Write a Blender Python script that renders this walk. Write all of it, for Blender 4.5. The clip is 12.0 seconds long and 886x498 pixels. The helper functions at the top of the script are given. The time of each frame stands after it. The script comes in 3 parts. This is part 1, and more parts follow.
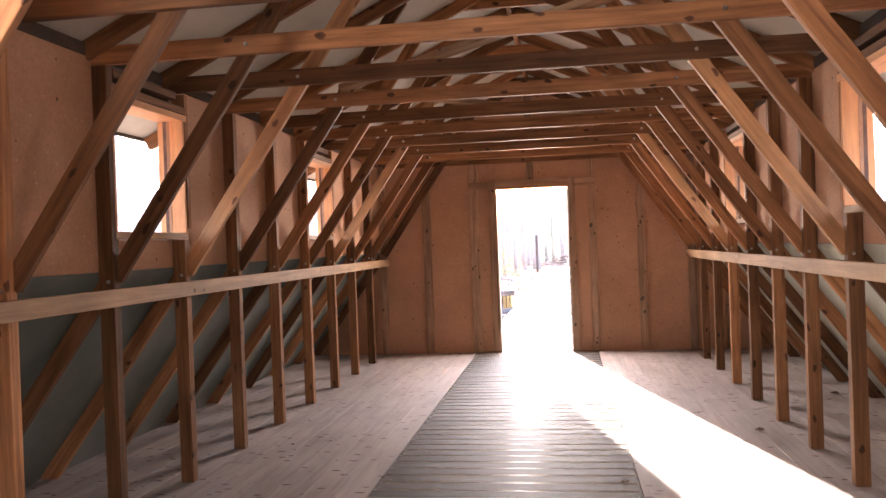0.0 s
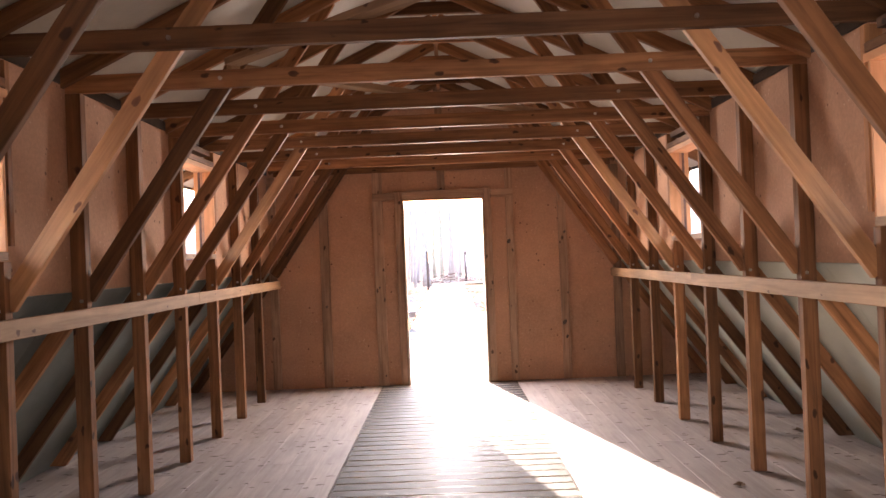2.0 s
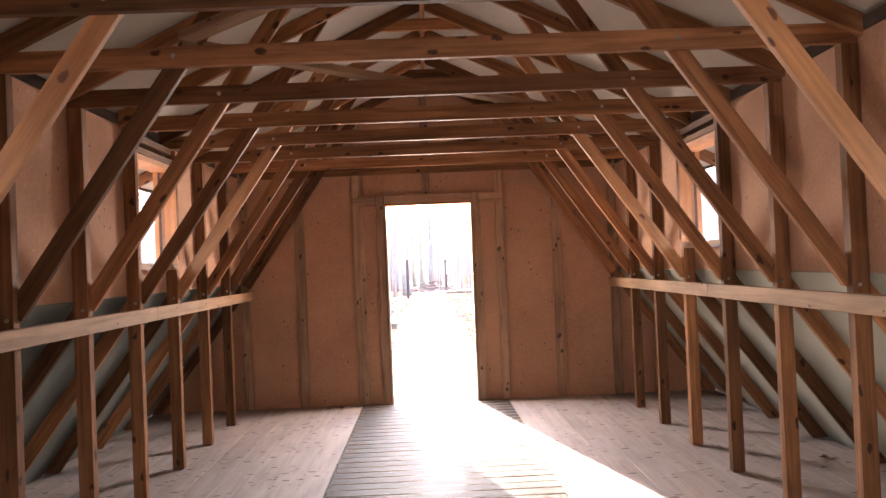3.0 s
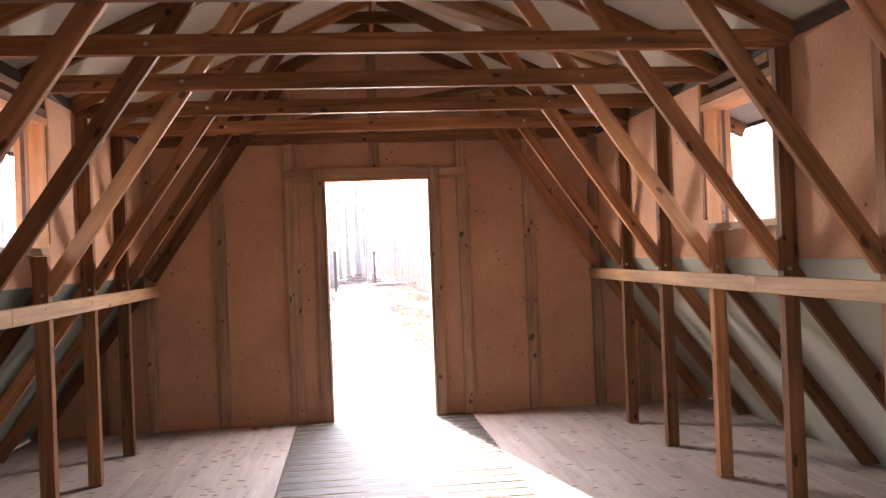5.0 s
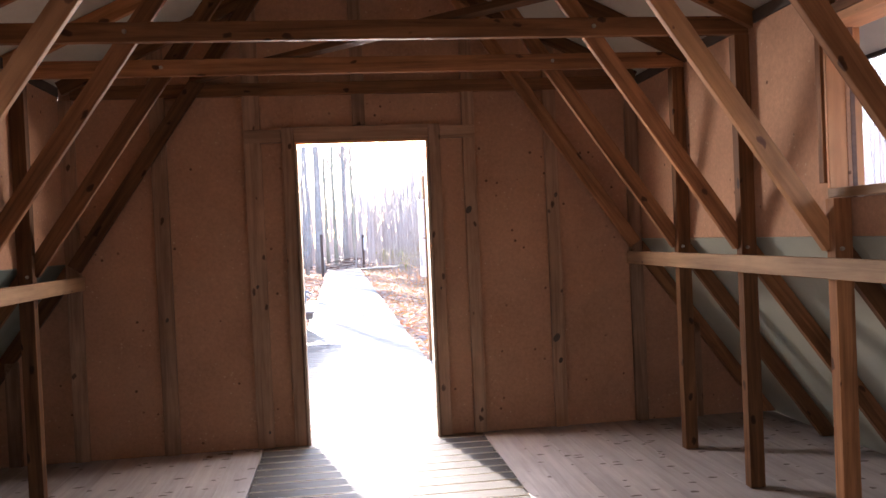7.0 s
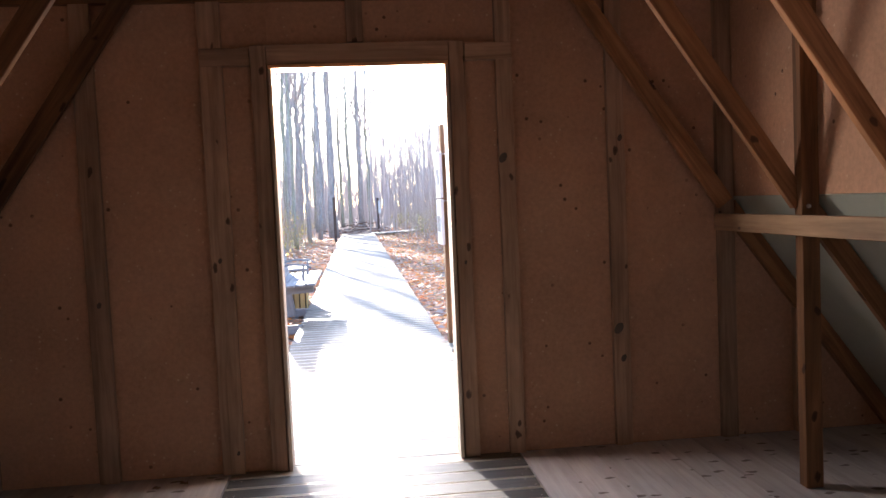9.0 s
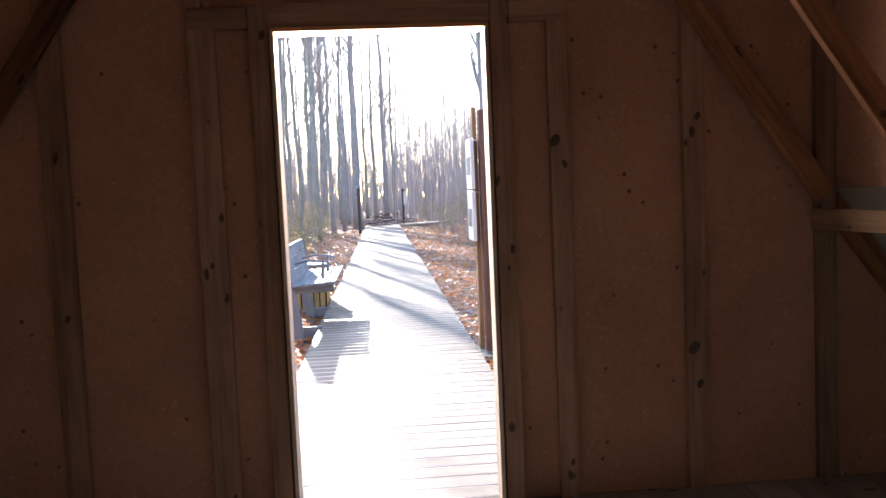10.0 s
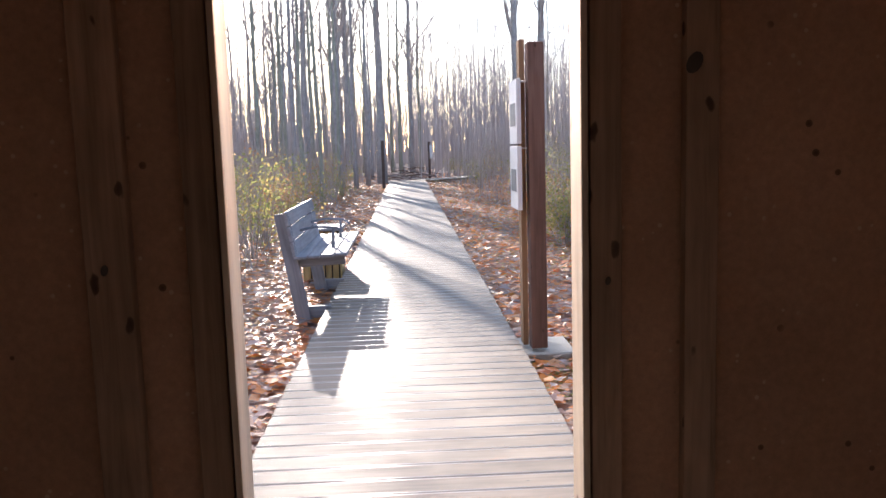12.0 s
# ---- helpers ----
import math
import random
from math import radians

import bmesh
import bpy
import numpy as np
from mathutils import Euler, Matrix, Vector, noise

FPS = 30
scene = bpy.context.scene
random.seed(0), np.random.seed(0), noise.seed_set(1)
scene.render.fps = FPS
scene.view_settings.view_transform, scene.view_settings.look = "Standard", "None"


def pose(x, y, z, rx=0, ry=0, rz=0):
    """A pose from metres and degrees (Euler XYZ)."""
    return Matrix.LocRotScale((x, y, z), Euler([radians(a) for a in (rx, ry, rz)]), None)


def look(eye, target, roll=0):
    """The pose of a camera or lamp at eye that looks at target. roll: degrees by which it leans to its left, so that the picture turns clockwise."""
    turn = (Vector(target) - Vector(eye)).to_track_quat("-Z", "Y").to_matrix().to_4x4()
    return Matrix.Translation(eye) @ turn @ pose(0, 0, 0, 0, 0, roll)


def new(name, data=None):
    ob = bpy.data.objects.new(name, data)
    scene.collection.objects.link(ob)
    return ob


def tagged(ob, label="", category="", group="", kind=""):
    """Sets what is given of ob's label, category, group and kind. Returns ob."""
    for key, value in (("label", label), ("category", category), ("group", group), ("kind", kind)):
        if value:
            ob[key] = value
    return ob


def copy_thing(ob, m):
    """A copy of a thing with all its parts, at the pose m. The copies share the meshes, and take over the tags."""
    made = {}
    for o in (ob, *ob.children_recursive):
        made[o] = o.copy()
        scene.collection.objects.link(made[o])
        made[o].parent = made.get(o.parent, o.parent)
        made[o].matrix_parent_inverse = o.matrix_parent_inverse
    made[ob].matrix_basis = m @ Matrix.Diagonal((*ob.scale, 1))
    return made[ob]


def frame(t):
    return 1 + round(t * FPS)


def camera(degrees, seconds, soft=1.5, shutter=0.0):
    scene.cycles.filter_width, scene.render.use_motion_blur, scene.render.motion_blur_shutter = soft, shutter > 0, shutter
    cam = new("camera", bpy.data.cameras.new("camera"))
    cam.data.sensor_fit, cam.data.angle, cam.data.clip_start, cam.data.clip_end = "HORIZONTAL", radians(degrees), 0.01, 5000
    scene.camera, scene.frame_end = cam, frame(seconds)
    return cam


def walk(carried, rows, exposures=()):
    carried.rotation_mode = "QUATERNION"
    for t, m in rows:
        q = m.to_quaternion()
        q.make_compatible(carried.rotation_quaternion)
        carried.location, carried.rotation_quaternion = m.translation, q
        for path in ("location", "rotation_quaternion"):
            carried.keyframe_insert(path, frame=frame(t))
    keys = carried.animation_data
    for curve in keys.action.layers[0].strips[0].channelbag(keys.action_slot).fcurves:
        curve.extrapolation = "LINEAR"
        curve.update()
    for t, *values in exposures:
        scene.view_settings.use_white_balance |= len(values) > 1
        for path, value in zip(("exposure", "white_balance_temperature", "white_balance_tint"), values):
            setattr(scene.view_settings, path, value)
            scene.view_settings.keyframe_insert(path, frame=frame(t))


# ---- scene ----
cam = camera(57.0, 12.0)
EXPOSURES = [(0, 4.06, 6600, 23), (2.5, 3.88, 6600, 23), (5.0, 3.74, 6350, 22), (5.5, 3.42, 6200, 21), (6.0, 3.02, 6150, 20), (6.7, 2.92, 6050, 19), (8.5, 2.72, 5800, 16), (9.0, 2.42, 5800, 15), (9.5, 2.1, 5800, 15), (10.5, 1.72, 5950, 16), (12, 1.26, 6050, 18)]
PATH = [
    (0, (0.376, -10.229, 1.377), (0.083, -8.251, 1.366), -2.1),
    (0.5, (0.277, -9.987, 1.369), (0.098, -7.995, 1.359), -1.9),
    (1, (0.211, -9.674, 1.386), (0.064, -7.68, 1.379), -2.2),
    (1.5, (0.123, -9.398, 1.371), (0.001, -7.401, 1.373), -2.4),
    (2, (0.024, -9.092, 1.41), (0.015, -7.092, 1.428), -2.3),
    (2.5, (-0.013, -8.782, 1.38), (0.002, -6.782, 1.403), -2.4),
    (3, (-0.048, -8.454, 1.421), (-0.004, -6.455, 1.457), -2.4),
    (3.2, (-0.071, -8.318, 1.4), (-0.007, -6.32, 1.44), -2.3),
    (4.8, (-0.228, -7.221, 1.394), (0.0, -5.234, 1.414), -2.3),
    (5, (-0.253, -7.038, 1.394), (-0.025, -5.051, 1.404), -2.3),
    (5.5, (-0.271, -6.701, 1.393), (-0.022, -4.716, 1.385), -2.4),
    (6, (-0.231, -6.318, 1.39), (0.026, -4.334, 1.363), -2.8),
    (6.5, (-0.209, -5.961, 1.381), (0.047, -3.978, 1.35), -2.6),
    (8.5, (-0.083, -4.533, 1.37), (0.148, -2.548, 1.291), -2.5),
    (9, (-0.051, -4.196, 1.342), (0.157, -2.21, 1.224), -2.5),
    (9.5, (-0.005, -3.836, 1.374), (0.166, -1.847, 1.244), -2.8),
    (10, (-0.029, -3.461, 1.351), (0.117, -1.471, 1.213), -2.5),
    (10.5, (-0.019, -3.123, 1.351), (0.122, -1.134, 1.187), -2.5),
    (11, (0.028, -2.74, 1.351), (0.142, -0.758, 1.109), -2.6),
    (11.5, (0.023, -2.402, 1.336), (0.11, -0.42, 1.085), -2.3),
    (12, (0.009, -2.034, 1.364), (0.089, -0.051, 1.116), -1.7),
]
walk(cam, [(t, look(eye, target, roll)) for t, eye, target, roll in PATH], EXPOSURES)

# ---- light ----
SUN_TRAVEL = Vector((0.70, -2.95, -1.0)).normalized()
world = bpy.data.worlds.new("world")
scene.world = world
world.use_nodes = True
wt = world.node_tree
sky = wt.nodes.new("ShaderNodeTexSky")
sky.sky_type = "NISHITA"
sky.sun_disc = False
sky.sun_elevation = math.asin(-SUN_TRAVEL.z)
sky.sun_rotation = math.atan2(-SUN_TRAVEL.x, -SUN_TRAVEL.y)
sky.dust_density = 0.5
sky.ozone_density = 1.0
wt.links.new(sky.outputs[0], wt.nodes["Background"].inputs[0])
wt.nodes["Background"].inputs[1].default_value = 0.15
sun = new("sun", bpy.data.lights.new("sun", "SUN"))
sun.data.energy = 4.8
sun.data.angle = radians(0.6)
sun.data.color = (1.0, 0.88, 0.71)
sun.matrix_world = look((-6, 30, 12), Vector((-6, 30, 12)) + SUN_TRAVEL)


def fill_light(name, eye, target, width, height, watts, colour=(1.0, 0.95, 0.9)):
    """An added area lamp that fills in for sky light near an opening."""
    ob = new(name, bpy.data.lights.new(name, "AREA"))
    ob.data.shape, ob.data.size, ob.data.size_y = "RECTANGLE", width, height
    ob.data.energy = watts
    ob.data.color = colour
    ob.matrix_world = look(eye, target)
    return ob


# Added fill at the south doorway, which is out of view.
fill_light("doorway_light", (0, -12.02, 1.03), (0, 0, 1.03), 0.84, 1.96, 1.0, (1.0, 0.90, 0.78))
# Added fill outside the north door, kept above the line of sight.
fill_light("doorway_light", (0, 3.5, 3.35), (0, -3.2, 0.4), 3.0, 1.0, 60, (0.95, 0.96, 1.0))
# Added strip lamp tucked under the north door's head to lift the room.
fill_light("doorway_light", (0, 0.07, 2.0), (0, -2, 1.2), 0.84, 0.045, 10, (1.0, 0.88, 0.74))
# Added fills at the unseen bay 11 windows, stronger on the west.
for s, watts in ((-1, 10), (1, 1.0)):
    fill_light("window_light", (s * 2.03, -9.16, 1.84), (0, -9.16, 1.6), 0.70, 0.60, watts)

# ---- materials ----


def shader(name, rough=0.6, metal=0.0, spec=0.5):
    m = bpy.data.materials.new(name)
    m.use_nodes = True
    t = m.node_tree
    b = t.nodes["Principled BSDF"]
    b.inputs["Roughness"].default_value = rough
    b.inputs["Metallic"].default_value = metal
    b.inputs["Specular IOR Level"].default_value = spec
    return m, t, b


def node(t, kind, **values):
    n = t.nodes.new(kind)
    for key, value in values.items():
        n.inputs[key].default_value = value
    return n


def ramp(t, source, stops):
    r = t.nodes.new("ShaderNodeValToRGB")
    while len(r.color_ramp.elements) < len(stops):
        r.color_ramp.elements.new(0.5)
    for e, (p, c) in zip(r.color_ramp.elements, stops):
        e.position, e.color = p, (*c, 1)
    t.links.new(source, r.inputs[0])
    return r


def blend(t, factor, a, b, mode="MIX"):
    x = t.nodes.new("ShaderNodeMix")
    x.data_type, x.blend_type = "RGBA", mode
    for socket, value in ((x.inputs[0], factor), (x.inputs[6], a), (x.inputs[7], b)):
        if isinstance(value, (int, float)):
            socket.default_value = value
        elif isinstance(value, tuple):
            socket.default_value = (*value, 1)
        else:
            t.links.new(value, socket)
    return x.outputs[2]


def shifted(t, scale):
    """Object coordinates, stretched and moved by a random amount for each object."""
    co = t.nodes.new("ShaderNodeTexCoord")
    info = t.nodes.new("ShaderNodeObjectInfo")
    mul = node(t, "ShaderNodeVectorMath")
    mul.operation = "MULTIPLY"
    mul.inputs[1].default_value = scale
    t.links.new(co.outputs["Object"], mul.inputs[0])
    far = node(t, "ShaderNodeVectorMath")
    far.operation = "SCALE"
    far.inputs[0].default_value = (37.0, 53.0, 19.0)
    t.links.new(info.outputs["Random"], far.inputs["Scale"])
    add = node(t, "ShaderNodeVectorMath")
    add.operation = "ADD"
    t.links.new(mul.outputs[0], add.inputs[0])
    t.links.new(far.outputs[0], add.inputs[1])
    return add.outputs[0], info.outputs["Random"]


def wood(name, light, dark, knot, rough=0.65, spread=0.25, knots=0.07, bump=0.25, grain=1.0, stain=0.35, knot_scale=(5.0, 9.0, 9.0), skew=1.0, spec=0.4):
    """Sawn timber: long grain along the local x axis, knots, stains and a tone of its own for each piece."""
    m, t, b = shader(name, rough, 0.0, spec)
    v, rnd = shifted(t, (1.3 * grain, 26.0 * grain, 26.0 * grain))
    g = node(t, "ShaderNodeTexNoise", Scale=1.0, Detail=6.0, Roughness=0.6, Distortion=0.6)
    t.links.new(v, g.inputs["Vector"])
    c = ramp(t, g.outputs[0], [(0.32, dark), (0.62, light)]).outputs[0]
    v2, _ = shifted(t, (0.9, 2.5, 2.5))
    big = node(t, "ShaderNodeTexNoise", Scale=1.6, Detail=4.0, Roughness=0.65)
    t.links.new(v2, big.inputs["Vector"])
    s = ramp(t, big.outputs[0], [(0.3, (1 - stain,) * 3), (0.65, (1.1, 1.1, 1.1))])
    c = blend(t, 1.0, c, s.outputs[0], "MULTIPLY")
    v3, _ = shifted(t, knot_scale)
    wob = node(t, "ShaderNodeTexNoise", Scale=2.5, Detail=2.0)
    t.links.new(v3, wob.inputs["Vector"])
    bend = node(t, "ShaderNodeVectorMath")
    bend.operation = "MULTIPLY_ADD"
    bend.inputs[1].default_value = (0.35, 0.35, 0.35)
    t.links.new(wob.outputs["Color"], bend.inputs[0])
    t.links.new(v3, bend.inputs[2])
    k = node(t, "ShaderNodeTexVoronoi", Scale=1.0, Randomness=1.0)
    t.links.new(bend.outputs[0], k.inputs["Vector"])
    kr = ramp(t, k.outputs["Distance"], [(0.0, (1, 1, 1)), (knots, (0.8, 0.8, 0.8)), (knots + 0.035, (0, 0, 0))])
    c = blend(t, kr.outputs[0], c, knot)
    tone = node(t, "ShaderNodeMapRange")
    tone.inputs["To Min"].default_value, tone.inputs["To Max"].default_value = 1 - spread, 1 + spread
    power = node(t, "ShaderNodeMath")
    power.operation = "POWER"
    power.inputs[1].default_value = skew
    t.links.new(rnd, power.inputs[0])
    t.links.new(power.outputs[0], tone.inputs["Value"])
    hsv = node(t, "ShaderNodeHueSaturation")
    t.links.new(tone.outputs[0], hsv.inputs["Value"])
    t.links.new(c, hsv.inputs["Color"])
    t.links.new(hsv.outputs[0], b.inputs["Base Color"])
    bp = node(t, "ShaderNodeBump", Strength=bump, Distance=0.004)
    t.links.new(g.outputs[0], bp.inputs["Height"])
    t.links.new(bp.outputs[0], b.inputs["Normal"])
    return m


def board_sheet(name, base, flake, dot, dots=0.11, rough=0.8):
    """Pressed particle board: fine mottling, pale flakes, dark dots and broad stains."""
    m, t, b = shader(name, rough, 0.0, 0.2)
    v, rnd = shifted(t, (1.0, 1.0, 1.0))
    n1 = node(t, "ShaderNodeTexNoise", Scale=45.0, Detail=5.0, Roughness=0.7)
    t.links.new(v, n1.inputs["Vector"])
    c = ramp(t, n1.outputs[0], [(0.3, tuple(x * 0.84 for x in base)), (0.7, tuple(x * 1.1 for x in base))]).outputs[0]
    n2 = node(t, "ShaderNodeTexNoise", Scale=1.7, Detail=3.0, Roughness=0.6)
    t.links.new(v, n2.inputs["Vector"])
    s = ramp(t, n2.outputs[0], [(0.3, (0.82, 0.80, 0.78)), (0.7, (1.06, 1.06, 1.05))])
    c = blend(t, 1.0, c, s.outputs[0], "MULTIPLY")
    for scale, limit, colour in ((24.0, 0.13, flake), (13.0, dots, dot)):
        vo = node(t, "ShaderNodeTexVoronoi", Scale=scale)
        t.links.new(v, vo.inputs["Vector"])
        r = ramp(t, vo.outputs["Distance"], [(0.0, (1, 1, 1)), (limit, (0.75, 0.75, 0.75)), (limit + 0.03, (0, 0, 0))])
        w = node(t, "ShaderNodeTexNoise", Scale=scale * 0.31, Detail=1.0)
        t.links.new(v, w.inputs["Vector"])
        gate = ramp(t, w.outputs[0], [(0.52, (0, 0, 0)), (0.58, (1, 1, 1))])
        f = blend(t, 1.0, r.outputs[0], gate.outputs[0], "MULTIPLY")
        c = blend(t, f, c, colour)
    t.links.new(c, b.inputs["Base Color"])
    bp = node(t, "ShaderNodeBump", Strength=0.2, Distance=0.003)
    t.links.new(n1.outputs[0], bp.inputs["Height"])
    t.links.new(bp.outputs[0], b.inputs["Normal"])
    return m


def mottled(name, a, c, scale=4.0, rough=0.8, metal=0.0, bump=0.3, fine=40.0, depth=0.01):
    m, t, b = shader(name, rough, metal)
    v, rnd = shifted(t, (1.0, 1.0, 1.0))
    n = node(t, "ShaderNodeTexNoise", Scale=scale, Detail=8.0, Roughness=0.7)
    t.links.new(v, n.inputs["Vector"])
    r = ramp(t, n.outputs[0], [(0.3, a), (0.7, c)])
    t.links.new(r.outputs[0], b.inputs["Base Color"])
    f = node(t, "ShaderNodeTexNoise", Scale=fine, Detail=4.0)
    t.links.new(v, f.inputs["Vector"])
    bp = node(t, "ShaderNodeBump", Strength=bump, Distance=depth)
    t.links.new(f.outputs[0], bp.inputs["Height"])
    t.links.new(bp.outputs[0], b.inputs["Normal"])
    return m


def island_colours(name, stops, rough=0.6, spec=0.5, through_light=0.0):
    """A colour of its own for each loose leaf or stem."""
    m, t, b = shader(name, rough, 0.0, spec)
    g = t.nodes.new("ShaderNodeNewGeometry")
    r = ramp(t, g.outputs["Random Per Island"], stops)
    t.links.new(r.outputs[0], b.inputs["Base Color"])
    if through_light:
        tr = node(t, "ShaderNodeBsdfTranslucent")
        t.links.new(r.outputs[0], tr.inputs["Color"])
        mix = node(t, "ShaderNodeMixShader", Fac=through_light)
        t.links.new(b.outputs[0], mix.inputs[1])
        t.links.new(tr.outputs[0], mix.inputs[2])
        t.links.new(mix.outputs[0], t.nodes["Material Output"].inputs["Surface"])
    return m


LUMBER = wood("aged_lumber", (0.39, 0.184, 0.080), (0.165, 0.075, 0.034), (0.045, 0.02, 0.012), spread=0.6, knots=0.115, skew=1.7, knot_scale=(5.0, 9.0, 9.0), spec=0.2)
BRACE_NEW = wood("newer_brace_lumber", (0.60, 0.315, 0.14), (0.38, 0.185, 0.08), (0.12, 0.05, 0.03), spread=0.12, knots=0.12)
LUMBER_PALE = wood("pale_lumber", (0.42, 0.26, 0.14), (0.27, 0.155, 0.08), (0.08, 0.035, 0.02), spread=0.1)
DOOR_JAMB = wood("weathered_door_jamb", (0.66, 0.53, 0.40), (0.52, 0.39, 0.28), (0.2, 0.12, 0.07), spread=0.05)
# Strong orange: the sky glow on the window jambs is put into the colour.
JAMB = wood("glow_toned_jamb_wood", (0.80, 0.41, 0.19), (0.68, 0.32, 0.14), (0.16, 0.06, 0.03), spread=0.1, knots=0.03)
# One decking in two tones: sun in the outdoor colour, shade in the indoor.
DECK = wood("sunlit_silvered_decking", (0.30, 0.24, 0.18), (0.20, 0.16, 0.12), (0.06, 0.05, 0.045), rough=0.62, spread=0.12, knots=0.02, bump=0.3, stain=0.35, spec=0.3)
DECK_SHADE = wood("shade_toned_indoor_decking", (0.090, 0.082, 0.076), (0.048, 0.044, 0.041), (0.025, 0.022, 0.02), rough=0.62, spread=0.2, knots=0.02, bump=0.25, stain=0.35, spec=0.2)
GREYED = wood("greyed_wall_studs", (0.43, 0.27, 0.175), (0.25, 0.15, 0.092), (0.05, 0.028, 0.02), spread=0.22, knots=0.10, spec=0.2)
# Pale glossy lips: the glint along the plank edges is put into the colour.
DECK_GLINT = mottled("glint_plank_lip", (0.42, 0.38, 0.33), (0.54, 0.49, 0.43), 9.0, 0.4, bump=0.05)
FLOOR = wood("pale_floorboards", (0.42, 0.375, 0.36), (0.33, 0.29, 0.275), (0.08, 0.05, 0.04), rough=0.6, spread=0.06, knots=0.15, bump=0.12, stain=0.2, knot_scale=(12.5, 6.0, 6.0), spec=0.3)
PINK = board_sheet("particle_board", (0.51, 0.29, 0.18), (0.60, 0.42, 0.28), (0.10, 0.05, 0.03))
ROOF_IN = mottled("pale_roof_sheathing", (0.48, 0.46, 0.39), (0.60, 0.58, 0.50), 2.2, 0.7, bump=0.1)
# Lower roof sheathing: shade is put into the west colour, light into the east.
GREEN_SHADED = mottled("shaded_grey_green_sheathing", (0.10, 0.12, 0.105), (0.18, 0.205, 0.18), 1.6, 0.55, bump=0.1)
CREAM_LIT = mottled("lit_grey_cream_sheathing", (0.35, 0.365, 0.30), (0.45, 0.455, 0.37), 1.6, 0.6, bump=0.1)
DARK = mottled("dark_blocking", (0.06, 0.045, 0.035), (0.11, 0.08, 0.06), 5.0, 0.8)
STEEL = mottled("bolt_steel", (0.45, 0.44, 0.42), (0.62, 0.60, 0.57), 30.0, 0.35, 1.0, 0.05)
SHINGLE = mottled("roof_shingle", (0.06, 0.055, 0.05), (0.12, 0.11, 0.10), 9.0, 0.9)
EARTH = mottled("leaf_litter_soil", (0.28, 0.19, 0.14), (0.50, 0.38, 0.31), 3.0, 0.9, bump=0.8, fine=25.0, depth=0.05)
BARK = mottled("grey_bark", (0.29, 0.26, 0.25), (0.46, 0.43, 0.41), 6.0, 0.9, bump=0.6, fine=20.0, depth=0.03)
BARK_GREEN = mottled("mossy_bark", (0.26, 0.265, 0.20), (0.42, 0.41, 0.34), 5.0, 0.9, bump=0.6, fine=20.0, depth=0.03)
GREY_WOOD = wood("silvered_bench_wood", (0.36, 0.37, 0.39), (0.25, 0.26, 0.28), (0.14, 0.13, 0.13), rough=0.6, spread=0.08, knots=0.02)
YELLOW_WOOD = wood("yellow_slat_wood", (0.58, 0.42, 0.18), (0.44, 0.29, 0.11), (0.2, 0.12, 0.05), spread=0.1)
SIGN_BROWN = wood("brown_stained_post", (0.20, 0.115, 0.085), (0.13, 0.07, 0.05), (0.06, 0.03, 0.02), spread=0.05)
WHITE_PAINT = mottled("white_panel_paint", (0.72, 0.72, 0.70), (0.82, 0.82, 0.80), 8.0, 0.5, bump=0.05)
GREY_PRINT = mottled("grey_print", (0.16, 0.17, 0.17), (0.26, 0.27, 0.27), 12.0, 0.5, bump=0.05)
CONCRETE = mottled("concrete", (0.34, 0.32, 0.27), (0.46, 0.44, 0.38), 7.0, 0.85)
POST_METAL = mottled("rusty_post", (0.07, 0.045, 0.035), (0.13, 0.08, 0.06), 14.0, 0.7)
LEAVES = island_colours("fallen_leaves", [(0.0, (0.50, 0.22, 0.10)), (0.2, (0.58, 0.45, 0.35)), (0.36, (0.34, 0.18, 0.12)), (0.52, (0.70, 0.62, 0.57)), (0.72, (0.66, 0.27, 0.09)), (0.92, (0.74, 0.30, 0.06))], 0.45, 0.5, 0.4)
GREENERY = island_colours("small_green_leaves", [(0.0, (0.22, 0.26, 0.08)), (0.4, (0.36, 0.38, 0.13)), (0.75, (0.50, 0.42, 0.16)), (1.0, (0.60, 0.42, 0.16))], 0.5, 0.5, 0.6)
ORANGE_LEAF = island_colours("orange_leaves", [(0.0, (0.60, 0.22, 0.04)), (1.0, (0.50, 0.30, 0.07))], 0.6, 0.5, 0.45)
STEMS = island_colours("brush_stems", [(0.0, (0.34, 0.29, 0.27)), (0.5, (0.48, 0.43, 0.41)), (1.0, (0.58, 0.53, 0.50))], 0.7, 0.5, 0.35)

BRIGHT_LEAF = island_colours("bright_fallen_leaves", [(0.0, (0.62, 0.16, 0.06)), (0.4, (0.72, 0.28, 0.08)), (0.7, (0.66, 0.36, 0.22)), (1.0, (0.74, 0.42, 0.10))], 0.5, 0.5, 0.4)
RUSSET = island_colours("russet_leaves", [(0.0, (0.42, 0.20, 0.10)), (0.5, (0.52, 0.34, 0.20)), (1.0, (0.58, 0.28, 0.12))], 0.6, 0.5, 0.45)
# Paler than the near stems: distance haze is put into the colour.
HAZE_STEMS = island_colours("haze_pale_stems", [(0.0, (0.48, 0.44, 0.43)), (0.5, (0.58, 0.54, 0.54)), (1.0, (0.68, 0.64, 0.64))], 0.8, 0.5, 0.4)

BROWN_LEAF = mottled("dry_brown_leaf", (0.10, 0.06, 0.035), (0.22, 0.14, 0.08), 30.0, 0.7)

# ---- builders ----
ORIGIN = {}


def group_at(name, at, label, category, group="", kind=""):
    ob = new(name)
    ob.location = at
    ob.empty_display_size = 0.1
    ORIGIN[ob] = Matrix.Translation(at)
    return tagged(ob, label, category, group, kind)


